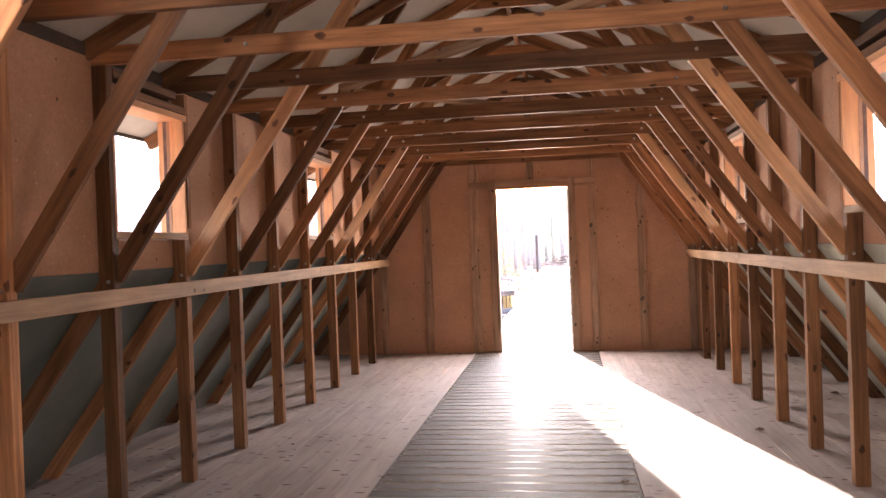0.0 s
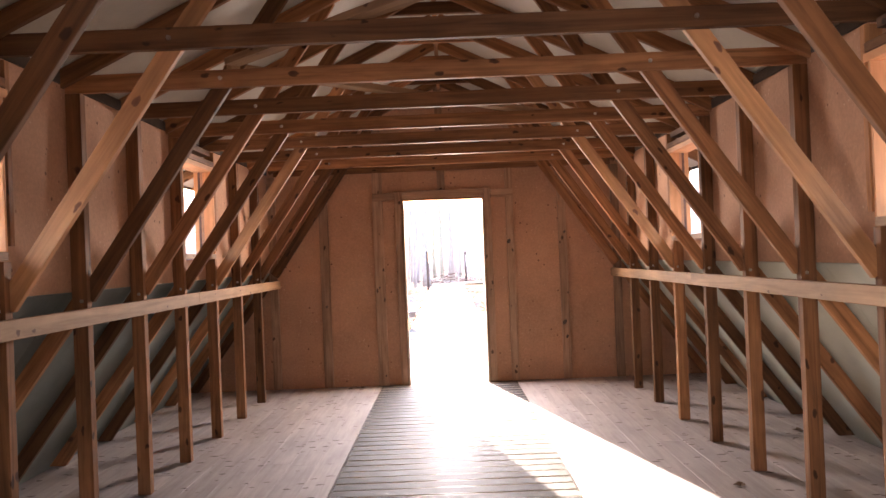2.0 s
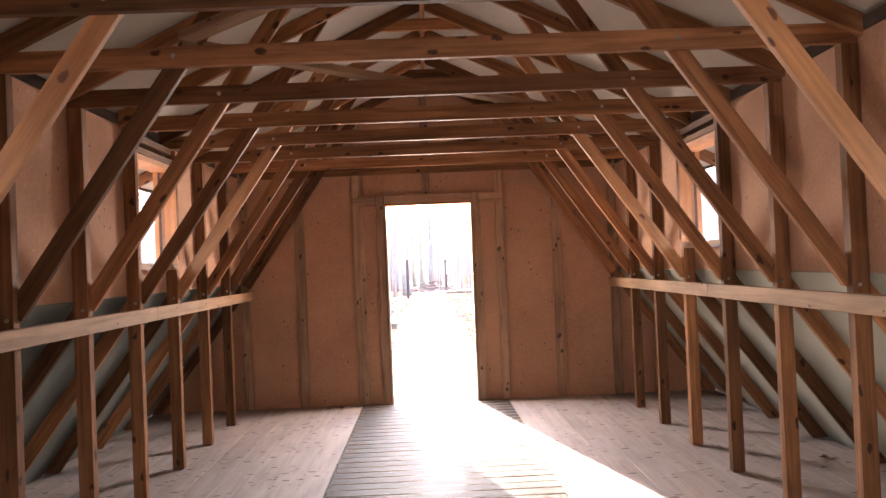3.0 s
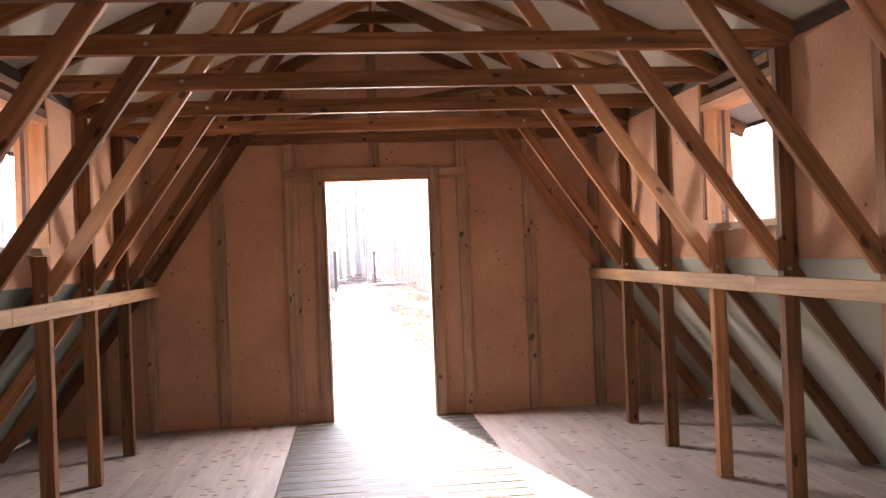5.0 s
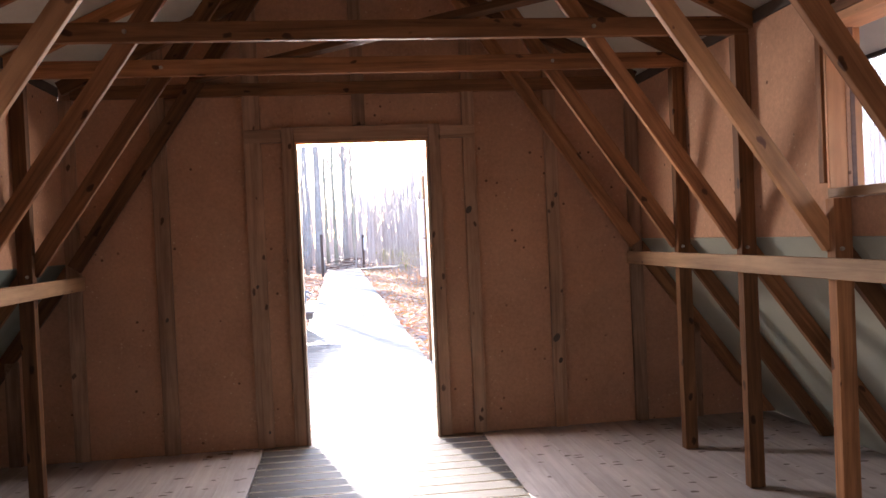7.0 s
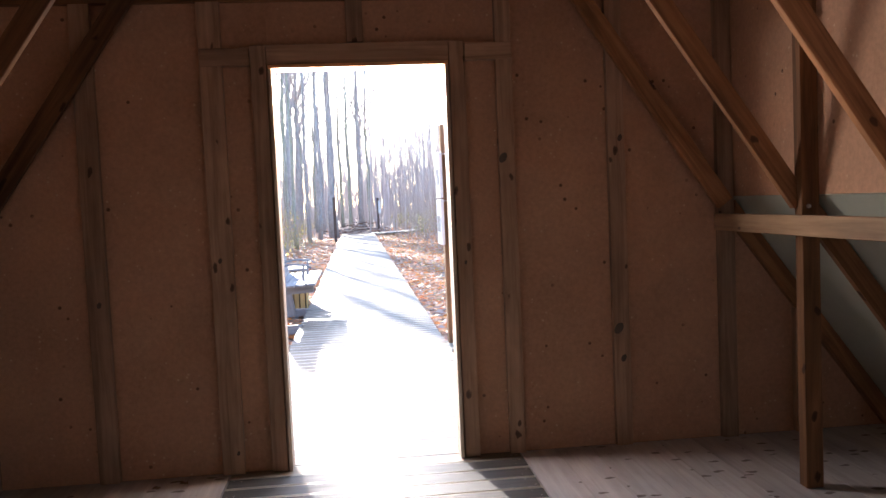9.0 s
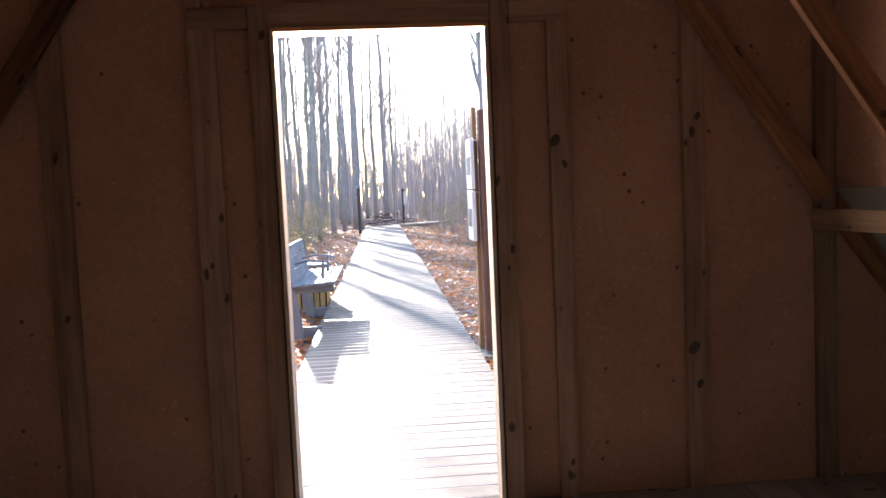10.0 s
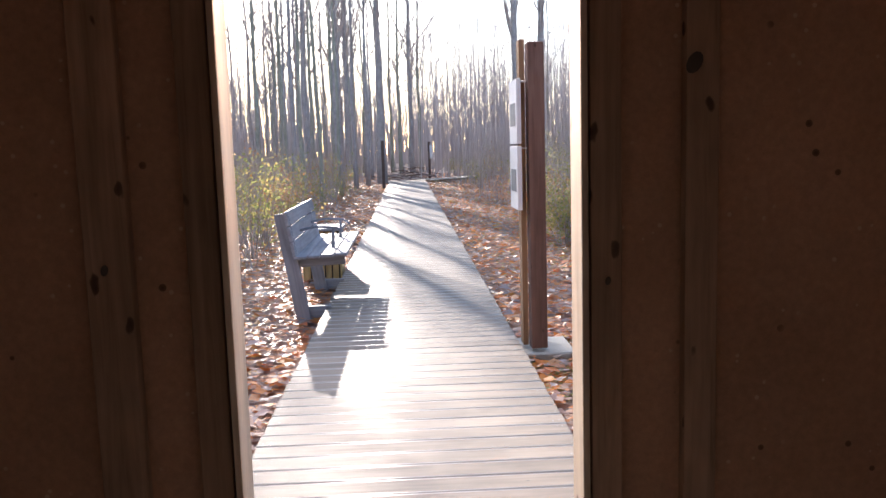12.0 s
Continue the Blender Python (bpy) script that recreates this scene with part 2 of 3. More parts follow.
def put(name, mesh, m, parent=None, label="", category="", group="", kind=""):
    ob = new(name, mesh)
    ORIGIN[ob] = m
    if parent is not None:
        ob.parent = parent
        m = ORIGIN[parent].inverted() @ m
    ob.matrix_basis = m
    return tagged(ob, label, category, group, kind)


def mesh_of(bm, name, material):
    me = bpy.data.meshes.new(name)
    bm.to_mesh(me)
    bm.free()
    me.materials.append(material)
    return me


STOCK = {}


def stick(length, width, thick, material, edge=0.003, rounds=1):
    """A length of sawn timber along x, with eased edges; alike ones share their mesh."""
    key = (round(length, 3), round(width, 3), round(thick, 3), material.name, edge)
    if key not in STOCK:
        bm = bmesh.new()
        bmesh.ops.create_cube(bm, size=1.0)
        bmesh.ops.scale(bm, vec=(length, width, thick), verts=bm.verts)
        if edge:
            bmesh.ops.bevel(bm, geom=bm.edges[:], offset=edge, segments=rounds, affect="EDGES")
        STOCK[key] = mesh_of(bm, "stick", material)
        for f in STOCK[key].polygons:
            f.use_smooth = rounds > 1 and f.area < 0.02
    return STOCK[key]


def timber(name, a, b, width, thick, flat, material, parent=None, edge=0.003, **tags):
    """A timber from a to b (its axis); flat is the direction of its thickness."""
    a, b, flat = Vector(a), Vector(b), Vector(flat).normalized()
    along = (b - a).normalized()
    side = flat.cross(along).normalized()
    flat = along.cross(side)
    m = Matrix((along, side, flat)).transposed().to_4x4()
    m.translation = (a + b) / 2
    return put(name, stick((b - a).length, width, thick, material, edge), m, parent, **tags)


def slab(name, lo, hi, material, parent=None, edge=0.002, **tags):
    """A box between two corners, its longest side along the grain."""
    lo, hi = Vector(lo), Vector(hi)
    d, c = hi - lo, (lo + hi) / 2
    i = max(range(3), key=lambda n: d[n])
    ax = Vector([1.0 if n == i else 0.0 for n in range(3)])
    j = min(range(3), key=lambda n: d[n])
    if j == i:
        j = (i + 1) % 3
    fl = Vector([1.0 if n == j else 0.0 for n in range(3)])
    k = 3 - i - j
    return timber(name, c - ax * d[i] / 2, c + ax * d[i] / 2, d[k], d[j], fl, material, parent, edge, **tags)


def prism(name, outline, axis, lo, hi, material, parent=None, **tags):
    """A flat outline (in the two other axes) given depth along the axis."""
    bm = bmesh.new()
    rows = []
    for d in (lo, hi):
        rows.append([bm.verts.new((p[0], d, p[1]) if axis == "y" else (d, p[0], p[1])) for p in outline])
    n = len(outline)
    bm.faces.new(rows[0])
    bm.faces.new(rows[1][::-1])
    for i in range(n):
        bm.faces.new((rows[0][i], rows[0][(i + 1) % n], rows[1][(i + 1) % n], rows[1][i]))
    bmesh.ops.recalc_face_normals(bm, faces=bm.faces)
    return put(name, mesh_of(bm, name, material), Matrix.Identity(4), parent, **tags)


def tube(bm, points, radii, sides=6):
    """A bent tapering tube through points."""
    rings = []
    for i, p in enumerate(points):
        p = Vector(p)
        d = (Vector(points[min(i + 1, len(points) - 1)]) - Vector(points[max(i - 1, 0)])).normalized()
        u = d.orthogonal().normalized()
        w = d.cross(u)
        rings.append([bm.verts.new(p + (u * math.cos(6.2832 * s / sides) + w * math.sin(6.2832 * s / sides)) * radii[i]) for s in range(sides)])
    for r0, r1 in zip(rings, rings[1:]):
        for s in range(sides):
            bm.faces.new((r0[s], r0[(s + 1) % sides], r1[(s + 1) % sides], r1[s]))
    bm.faces.new(rings[0][::-1])
    bm.faces.new(rings[-1])


def slanted_piece(name, outline, s, y0, y1, material, parent):
    """A steep timber with its foot cut level; its local x axis follows the slope."""
    m = pose(s * 1.94, y0, 1.2, 0, s * 53.4, 0)
    back = m.inverted()
    bm = bmesh.new()
    rows = [[bm.verts.new(back @ Vector((s * x, y, z))) for x, z in outline] for y in (y0, y1)]
    n = len(outline)
    bm.faces.new(rows[0])
    bm.faces.new(rows[1][::-1])
    for i in range(n):
        bm.faces.new((rows[0][i], rows[0][(i + 1) % n], rows[1][(i + 1) % n], rows[1][i]))
    bmesh.ops.recalc_face_normals(bm, faces=bm.faces)
    return put(name, mesh_of(bm, name, material), m, parent)


# ---- plan: metres; the end wall's inner face is y = 0, the room runs towards -y ----
BAY = 0.795
BAYS = 15
BACK = -BAY * BAYS
WALL_X = 1.955
STUD_IN = 1.872
PITCH = 0.48
RIDGE = 3.41
KNEE = 1.27
FOOT_X = 2.905
TIE_LO, TIE_HI = 2.345, 2.438
DOOR_X, DOOR_Z = 0.431, 2.03


def roof_z(x):
    return RIDGE - PITCH * abs(x)


# ---- trusses ----


def truss(name, y, cut=False):
    """One frame of the room: y is the near face of its studs."""
    g = group_at(name, (0, y, 0), "brown sawn timber roof frame bolted together on the plank floor", "roof truss", "roof frames along the room")
    mid, near, far = y + 0.019, y - 0.020, y + 0.058
    slab("tie_beam", (-WALL_X + 0.004, y, TIE_LO), (WALL_X - 0.004, y + 0.038, TIE_HI), LUMBER, g)
    for s in (-1, 1):
        top = 1.462 if cut else TIE_LO - 0.002
        slab("wall_stud", (min(s * STUD_IN, s * (WALL_X - 0.003)), y, 0.002), (max(s * STUD_IN, s * (WALL_X - 0.003)), y + 0.060, top), LUMBER, g)
        if cut:
            slab("jamb_stud", (min(s * STUD_IN, s * (WALL_X - 0.003)), y + 0.062, 1.53), (max(s * STUD_IN, s * (WALL_X - 0.003)), y + 0.100, TIE_LO), LUMBER, g)
        timber("brace", (s * 1.895, far, 1.265), (s * 0.655, far, 3.050), 0.087, 0.036, (0, 1, 0), BRACE_NEW if cut else LUMBER, g)
        x1 = 2.50
        off = 0.048 / math.cos(math.atan(PITCH))
        timber("upper_rafter", (s * 0.02, near, roof_z(0.02) - off), (s * x1, near, roof_z(x1) - off), 0.092, 0.037, (0, 1, 0), LUMBER, g)
        slanted_piece("lower_rafter", [(1.877, 1.288), (1.952, 1.288), (2.912, 0.003), (2.798, 0.003), (1.877, 1.243)], s, far - 0.018, far + 0.018, LUMBER, g)
        bm = bmesh.new()
        tube(bm, [(0, 0.0, 0), (0, -0.012, 0)], [0.011, 0.009], 8)
        put("bolt", mesh_of(bm, "bolt", STEEL), Matrix.Translation((s * 1.13, y - 0.001, 2.393)), g, "grey steel bolt head")
        bm = bmesh.new()
        tube(bm, [(0, 0.0, 0), (0, -0.010, 0)], [0.010, 0.008], 8)
        put("bolt", mesh_of(bm, "bolt", STEEL), Matrix.Translation((s * 1.90, y - 0.001, 1.25)), g, "grey steel bolt head")
    timber("collar_plate", (-0.36, y + 0.020, 3.206), (0.36, y + 0.020, 3.206), 0.088, 0.036, (0, 1, 0), LUMBER, g)
    return g


plain = truss("roof_truss", -0.046 - BAY)
for k in range(2, BAYS):
    if k in (3, 7, 11):
        continue
    c = copy_thing(plain, Matrix.Translation((0, -0.046 - BAY * k, 0)))
cut_one = truss("roof_truss", -0.046 - BAY * 3, True)
for k in (7, 11):
    copy_thing(cut_one, Matrix.Translation((0, -0.046 - BAY * k, 0)))

ridge = timber("ridge_board", (0, 0.0, RIDGE - 0.075), (0, BACK, RIDGE - 0.075), 0.14, 0.036, (1, 0, 0), LUMBER, label="long brown ridge board under the roof between the rafters", category="ridge board", kind="structure")
for s in (-1, 1):
    for a, b in ((-0.045, -3.01), (-3.012, -7.9), (-7.902, BACK + 0.05)):
        timber("wall_rail", (s * (STUD_IN - 0.021), a, 1.169), (s * (STUD_IN - 0.021), b, 1.169), 0.088, 0.038, (1, 0, 0), LUMBER_PALE,
               label="pale sawn timber rail nailed along the wall studs", category="rail", group="rails along the side walls")


for a, b, kind_of_wood in (((-1.06, -0.15), (1.13, -2.28), LUMBER), ((1.29, -2.50), (-1.10, -4.78), LUMBER_PALE), ((-1.05, -4.88), (1.13, -7.02), LUMBER_PALE), ((1.29, -7.12), (-1.10, -9.42), LUMBER)):
    timber("diagonal_board", (*a, TIE_HI + 0.02), (*b, TIE_HI + 0.02), 0.088, 0.036, (0, 0, 1), kind_of_wood, label="brown diagonal bracing board lying across the roof ties", category="bracing board", group="diagonal boards on the ties")

# ---- gable walls ----


def gable(name, y, inward):
    """A gable wall with a door opening; inward is the sign of the y axis towards the room."""
    w = group_at(name, (0, y, 0), "end wall of pinkish particle board on timber studs with an open doorway", "wall", kind="structure")
    lo, hi = sorted((y, y - inward * 0.018))
    d = DOOR_X + 0.02
    for s in (-1, 1):
        for a, b in ((d, 0.74), (0.742, 1.30), (1.302, WALL_X)):
            prism("wall_panel", [(s * a, 0.0), (s * b, 0.0), (s * b, roof_z(b)), (s * a, roof_z(a))], "y", lo, hi, PINK, w)
        prism("wall_panel", [(s * WALL_X, 0.0), (s * 2.918, 0.0), (s * WALL_X, KNEE + 0.029)], "y", lo, hi, PINK, w)
    prism("wall_panel", [(-d, DOOR_Z + 0.02), (d, DOOR_Z + 0.02), (d, roof_z(d)), (0, RIDGE), (-d, roof_z(d))], "y", lo, hi, PINK, w)
    lo, hi = sorted((y - inward * 0.020, y - inward * 0.040))
    for s in (-1, 1):
        prism("siding", [(s * d, -0.1), (s * 2.98, -0.1), (s * WALL_X, KNEE + 0.029), (s * WALL_X, roof_z(WALL_X)), (s * d, roof_z(d))], "y", lo, hi, SIGN_BROWN, w)
    prism("siding", [(-d, DOOR_Z + 0.02), (d, DOOR_Z + 0.02), (d, roof_z(d)), (0, RIDGE), (-d, roof_z(d))], "y", lo, hi, SIGN_BROWN, w)
    y0, y1 = sorted((y + inward * 0.001, y + inward * 0.039))
    f0, f1 = sorted((y + inward * 0.041, y + inward * 0.077))
    for s in (-1, 1):
        for a, b, top in ((0.457, 0.535, DOOR_Z + 0.120), (0.695, 0.778, None), (1.256, 1.344, None), (1.862, WALL_X - 0.004, 2.36), (2.28, 2.36, 0.68)):
            z1 = top if top else roof_z(b) - 0.01
            if s < 0 and a == 0.695:
                a, b = 0.672, 0.782
            if a == 1.256:
                a, b = (1.287, 1.385) if s < 0 else (1.272, 1.360)
            x0, x1 = sorted((s * a, s * b))
            slab("gable_stud", (x0, y0, 0.002), (x1, y1, z1), GREYED, w)
        x0, x1 = sorted((s * 0.537, s * 0.778))
        slab("header_end", (x0, y0 - 0.006, 2.050), (x1, y1 + 0.004, 2.136), GREYED, w, label="short notched header piece")
        timber("gable_brace", (s * 1.890, (f0 + f1) / 2, 1.265), (s * 0.655, (f0 + f1) / 2, 3.05), 0.092, 0.036, (0, 1, 0), LUMBER, w)
        off = 0.048 / math.cos(math.atan(PITCH))
        timber("gable_rafter", (s * 0.02, (f0 + f1) / 2, roof_z(0.02) - off), (s * 1.93, (f0 + f1) / 2, roof_z(1.93) - off), 0.092, 0.036, (0, 1, 0), LUMBER, w)
        slanted_piece("gable_rafter", [(1.958, 1.280), (2.912, 0.003), (2.798, 0.003), (1.958, 1.130)], s, y0, y1, LUMBER, w)
    slab("door_header", (-0.455, y0 - 0.002, DOOR_Z + 0.022), (0.455, y1 + 0.002, DOOR_Z + 0.120), GREYED, w)
    slab("cripple_stud", (-0.055, y0, DOOR_Z + 0.124), (0.030, y1, 3.37), GREYED, w)
    slab("gable_tie", (-STUD_IN, y0 - 0.002, 2.365), (STUD_IN, y1 + 0.002, 2.45), LUMBER, w)
    return w


north = gable("wall_north", 0.0, -1)
for x, z, r in ((1.300, 0.630, 0.030), (1.322, 0.470, 0.019), (-0.700, 0.110, 0.011), (0.715, 1.550, 0.026), (-0.735, 1.090, 0.013), (1.335, 1.630, 0.017), (0.500, 1.02, 0.010), (-1.330, 0.90, 0.015)):
    bm = bmesh.new()
    bmesh.ops.create_uvsphere(bm, u_segments=10, v_segments=6, radius=1.0)
    bmesh.ops.scale(bm, vec=(r * 0.75, 0.002, r * 1.1), verts=bm.verts)
    bmesh.ops.rotate(bm, cent=(0, 0, 0), matrix=Matrix.Rotation(r * 20, 3, "Y"), verts=bm.verts)
    put("knot", mesh_of(bm, "knot", DARK), Matrix.Translation((x, -0.0395, z)), north, "dark knot in the wood")
gable("wall_south", BACK, 1)


def door_frame(name, y, inward):
    g = group_at(name, (0, y, 0), "open doorway lined with reddish timber jambs, no door leaf", "doorway", kind="structure")
    lo, hi = sorted((y + inward * 0.055, y - inward * 0.075))
    for s in (-1, 1):
        x0, x1 = sorted((s * DOOR_X, s * (DOOR_X + 0.018)))
        slab("door_jamb", (x0, lo, 0.003), (x1, hi, DOOR_Z), DOOR_JAMB, g)
    slab("door_jamb", (-DOOR_X - 0.018, lo, DOOR_Z + 0.001), (DOOR_X + 0.018, hi, DOOR_Z + 0.019), JAMB, g)
    return g


door_frame("door_1", 0.0, -1)
door_frame("door_2", BACK, 1)

# ---- side walls, windows, roof ----
WINDOW_BAYS = (3, 7, 11)
SILL, HEAD = 1.508, 2.178


def side_wall(name, s):
    w = group_at(name, (s * WALL_X, 0, 0), "side wall of pinkish particle board panels behind the studs", "wall", kind="structure")

    def panel(ya, yb, za, zb):
        x0, x1 = sorted((s * WALL_X, s * (WALL_X + 0.018)))
        prism("wall_panel", [(ya, za), (yb, za), (yb, zb), (ya, zb)], "x", x0, x1, PINK, w)
        x0, x1 = sorted((s * (WALL_X + 0.020), s * (WALL_X + 0.040)))
        prism("siding", [(ya, za), (yb, za), (yb, zb), (ya, zb)], "x", x0, x1, SIGN_BROWN, w)

    for k in range(BAYS):
        ya, yb = -0.027 - BAY * k if k else -0.002, -0.029 - BAY * (k + 1)
        if k + 1 == BAYS:
            yb = BACK
        if k in WINDOW_BAYS:
            panel(ya, yb, KNEE + 0.03, SILL - 0.045)
            x0, x1 = sorted((s * WALL_X, s * (WALL_X + 0.018)))
            # Near-black instead of particle board: the shade over the window is painted in.
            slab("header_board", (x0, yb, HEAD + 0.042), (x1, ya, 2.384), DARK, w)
            x0, x1 = sorted((s * STUD_IN, s * (WALL_X - 0.004)))
            slab("upper_header", (x0, yb + 0.055, 2.296), (x1, ya - 0.06, 2.340), LUMBER, w)
        else:
            panel(ya, yb, KNEE + 0.03, 2.385)
        x0, x1 = sorted((s * (WALL_X - 0.002), s * (WALL_X + 0.036)))
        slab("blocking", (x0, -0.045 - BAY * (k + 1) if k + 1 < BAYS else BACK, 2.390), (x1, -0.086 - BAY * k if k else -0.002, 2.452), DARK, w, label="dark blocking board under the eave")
        if k in WINDOW_BAYS:
            y0, y1 = -0.046 - BAY * (k + 1) + 0.039, -0.046 - BAY * k + 0.038
            x0, x1 = sorted((s * (STUD_IN - 0.002), s * (WALL_X + 0.075)))
            v = group_at("window_frame", (s * WALL_X, (y0 + y1) / 2, SILL), "unglazed window opening lined with orange timber boards", "window", "window openings in the side walls", "structure")
            slab("window_sill", (x0, y0, SILL - 0.042), (x1, y1, SILL - 0.004), LUMBER_PALE, v)
            slab("window_head", (x0, y0, HEAD), (x1, y1 + 0.04, HEAD + 0.038), JAMB, v)
            slab("window_header", (min(s * STUD_IN, s * (WALL_X - 0.004)), y0, HEAD + 0.042), (max(s * STUD_IN, s * (WALL_X - 0.004)), y1 + 0.04, HEAD + 0.085), LUMBER, v)
            for yy in (y0 + 0.001, y1 - 0.018):
                slab("window_jamb", (x0, yy, SILL - 0.003), (x1, yy + 0.017, HEAD - 0.001), JAMB, v)
    return w


side_wall("wall_west", -1)
side_wall("wall_east", 1)


def slope(name, s, inner, outer, thick, material, y0, y1, outer_material, parent=None, **tags):
    """A roof slope between two lines (x, z) of its underside."""
    (xa, za), (xb, zb) = inner, outer
    n = Vector((zb - za, 0, -(xb - xa)))
    n = -n.normalized() if n.z < 0 else n.normalized()
    p = [(s * xa, za), (s * xb, zb), (s * (xb + n.x * thick), zb + n.z * thick), (s * (xa + n.x * thick), za + n.z * thick)]
    return prism(name, p, "y", y0, y1, material, parent, **tags)


for s in (-1, 1):
    r = group_at("roof_slope", (0, 0, RIDGE), "upper roof slope of pale sheathing over the rafters", "roof", kind="structure")
    # The west slope takes the shade-darkened sheathing, the east the lit one.
    under = GREEN_SHADED if s < 0 else CREAM_LIT
    g = group_at("roof_slope", (s * WALL_X, 0, KNEE), "lower roof slope of grey-green sheathing over the rafters", "roof", kind="structure")
    edges = [0.30] + [-2.44 * i for i in range(1, 5)] + [BACK - 0.30]
    for a, b in zip(edges, edges[1:]):
        slope("roof_panel", s, (0.0, RIDGE + 0.002), (2.52, roof_z(2.52) + 0.002), 0.018, ROOF_IN, b + 0.002, a - 0.001, None, r)
    slope("roofing", s, (0.0, RIDGE + 0.026), (2.54, roof_z(2.54) + 0.026), 0.02, SHINGLE, BACK - 0.32, 0.32, None, r)
    slab("eave_trim", (min(s * 2.52, s * 2.545), BACK - 0.3, roof_z(2.52) - 0.02), (max(s * 2.52, s * 2.545), 0.3, roof_z(2.52) + 0.035), DARK, r)
    edges = [0.06] + [-2.44 * i for i in range(1, 5)] + [BACK - 0.06]
    for a, b in zip(edges, edges[1:]):
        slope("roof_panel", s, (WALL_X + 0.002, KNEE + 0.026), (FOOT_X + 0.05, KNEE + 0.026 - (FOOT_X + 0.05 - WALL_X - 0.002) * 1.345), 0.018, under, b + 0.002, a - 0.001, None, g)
    slope("roofing", s, (WALL_X + 0.046, KNEE + 0.02), (FOOT_X + 0.12, KNEE + 0.02 - (FOOT_X + 0.12 - WALL_X - 0.046) * 1.345), 0.02, SHINGLE, BACK - 0.1, 0.1, None, g)

# ---- ground and forest ----
bm = bmesh.new()
for gx in range(-30, 31):
    for gy in range(-30, 31):
        x, y = 0.9 * gx * (1 + 0.02 * abs(gx) ** 1.6), 10 + 1.2 * gy * (1 + 0.02 * abs(gy) ** 1.6)
        near_path = max(0.0, min(1.0, (abs(x) - 2.5) / 12))
        z = -0.13 + (noise.noise((x * 0.13, y * 0.13, 0)) * 0.45 + noise.noise((x * 0.6, y * 0.6, 2)) * 0.08) * near_path
        if abs(x) < 3.2 and BACK - 0.5 < y < 0.5:
            z = -0.14
        bm.verts.new((x, y, z))
bm.verts.ensure_lookup_table()
for i in range(60):
    for j in range(60):
        a = i * 61 + j
        bm.faces.new((bm.verts[a], bm.verts[a + 61], bm.verts[a + 62], bm.verts[a + 1]))
for f in bm.faces:
    f.smooth = True
put("ground", mesh_of(bm, "ground", EARTH), Matrix.Identity(4), label="forest floor of dark soil under fallen leaves", category="ground", kind="structure")


def ground_z(x, y):
    near_path = max(0.0, min(1.0, (abs(x) - 2.5) / 12))
    return -0.13 + (noise.noise((x * 0.13, y * 0.13, 0)) * 0.45 + noise.noise((x * 0.6, y * 0.6, 2)) * 0.08) * near_path


def leaf_field(name, count, area, sizes, material, label, height=0.02, clear=0.78, power=1.6):
    """Loose curled leaves strewn over an area (x0, x1, y0, y1), thickest near the near end."""
    rng = random.Random(len(name) + count)
    verts, faces = [], []
    x0, x1, y0, y1 = area
    while len(faces) < count * 2:
        x, y = rng.uniform(x0, x1), y0 + (y1 - y0) * rng.random() ** power
        if -clear - 0.02 < x < clear - 0.02:
            continue
        z = ground_z(x, y) + 0.012 + rng.random() * height
        r, a = rng.uniform(*sizes), rng.uniform(0, 6.28)
        c, s = math.cos(a) * r, math.sin(a) * r
        n = len(verts)
        up = [rng.uniform(0, 0.6) * r for _ in range(4)]
        verts += [(x + c, y + s, z + up[0]), (x - s * 0.7, y + c * 0.7, z + up[1]), (x - c, y - s, z + up[2] * 0.4), (x + s * 0.7, y - c * 0.7, z + up[3])]
        faces += [(n, n + 1, n + 2), (n, n + 2, n + 3)]
    me = bpy.data.meshes.new(name)
    me.from_pydata(verts, [], faces)
    me.materials.append(material)
    return put(name, me, Matrix.Identity(4), label=label, category="leaves", kind="stuff")


leaf_field("fallen_leaves", 75000, (-9, 9, 0.3, 44), (0.03, 0.075), LEAVES, "dry brown, red and orange fallen leaves on the forest floor")
leaf_field("moss", 1800, (0.80, 1.35, 2.5, 3.9), (0.007, 0.018), GREENERY, "low green moss round the footing of the sign post", 0.03, 0.82, 1.0)
leaf_field("low_plants", 9000, (0.95, 8, 6.5, 34), (0.012, 0.032), GREENERY, "low green and yellow plants growing through the leaf litter", 0.16, 0.9, 1.3)
leaf_field("low_plants", 4500, (-8, -1.4, 8, 34), (0.012, 0.032), GREENERY, "low green and yellow plants growing through the leaf litter", 0.16, 0.9, 1.3)
leaf_field("fallen_leaves", 12000, (-8, 8, 3, 30), (0.04, 0.07), BRIGHT_LEAF, "bright orange and red fallen leaves lying on the others", 0.05)
leaf_field("fallen_leaves", 9000, (-3.2, 3.2, 0.3, 13), (0.02, 0.05), LEAVES, "dry fallen leaves thick beside the boardwalk", 0.05)


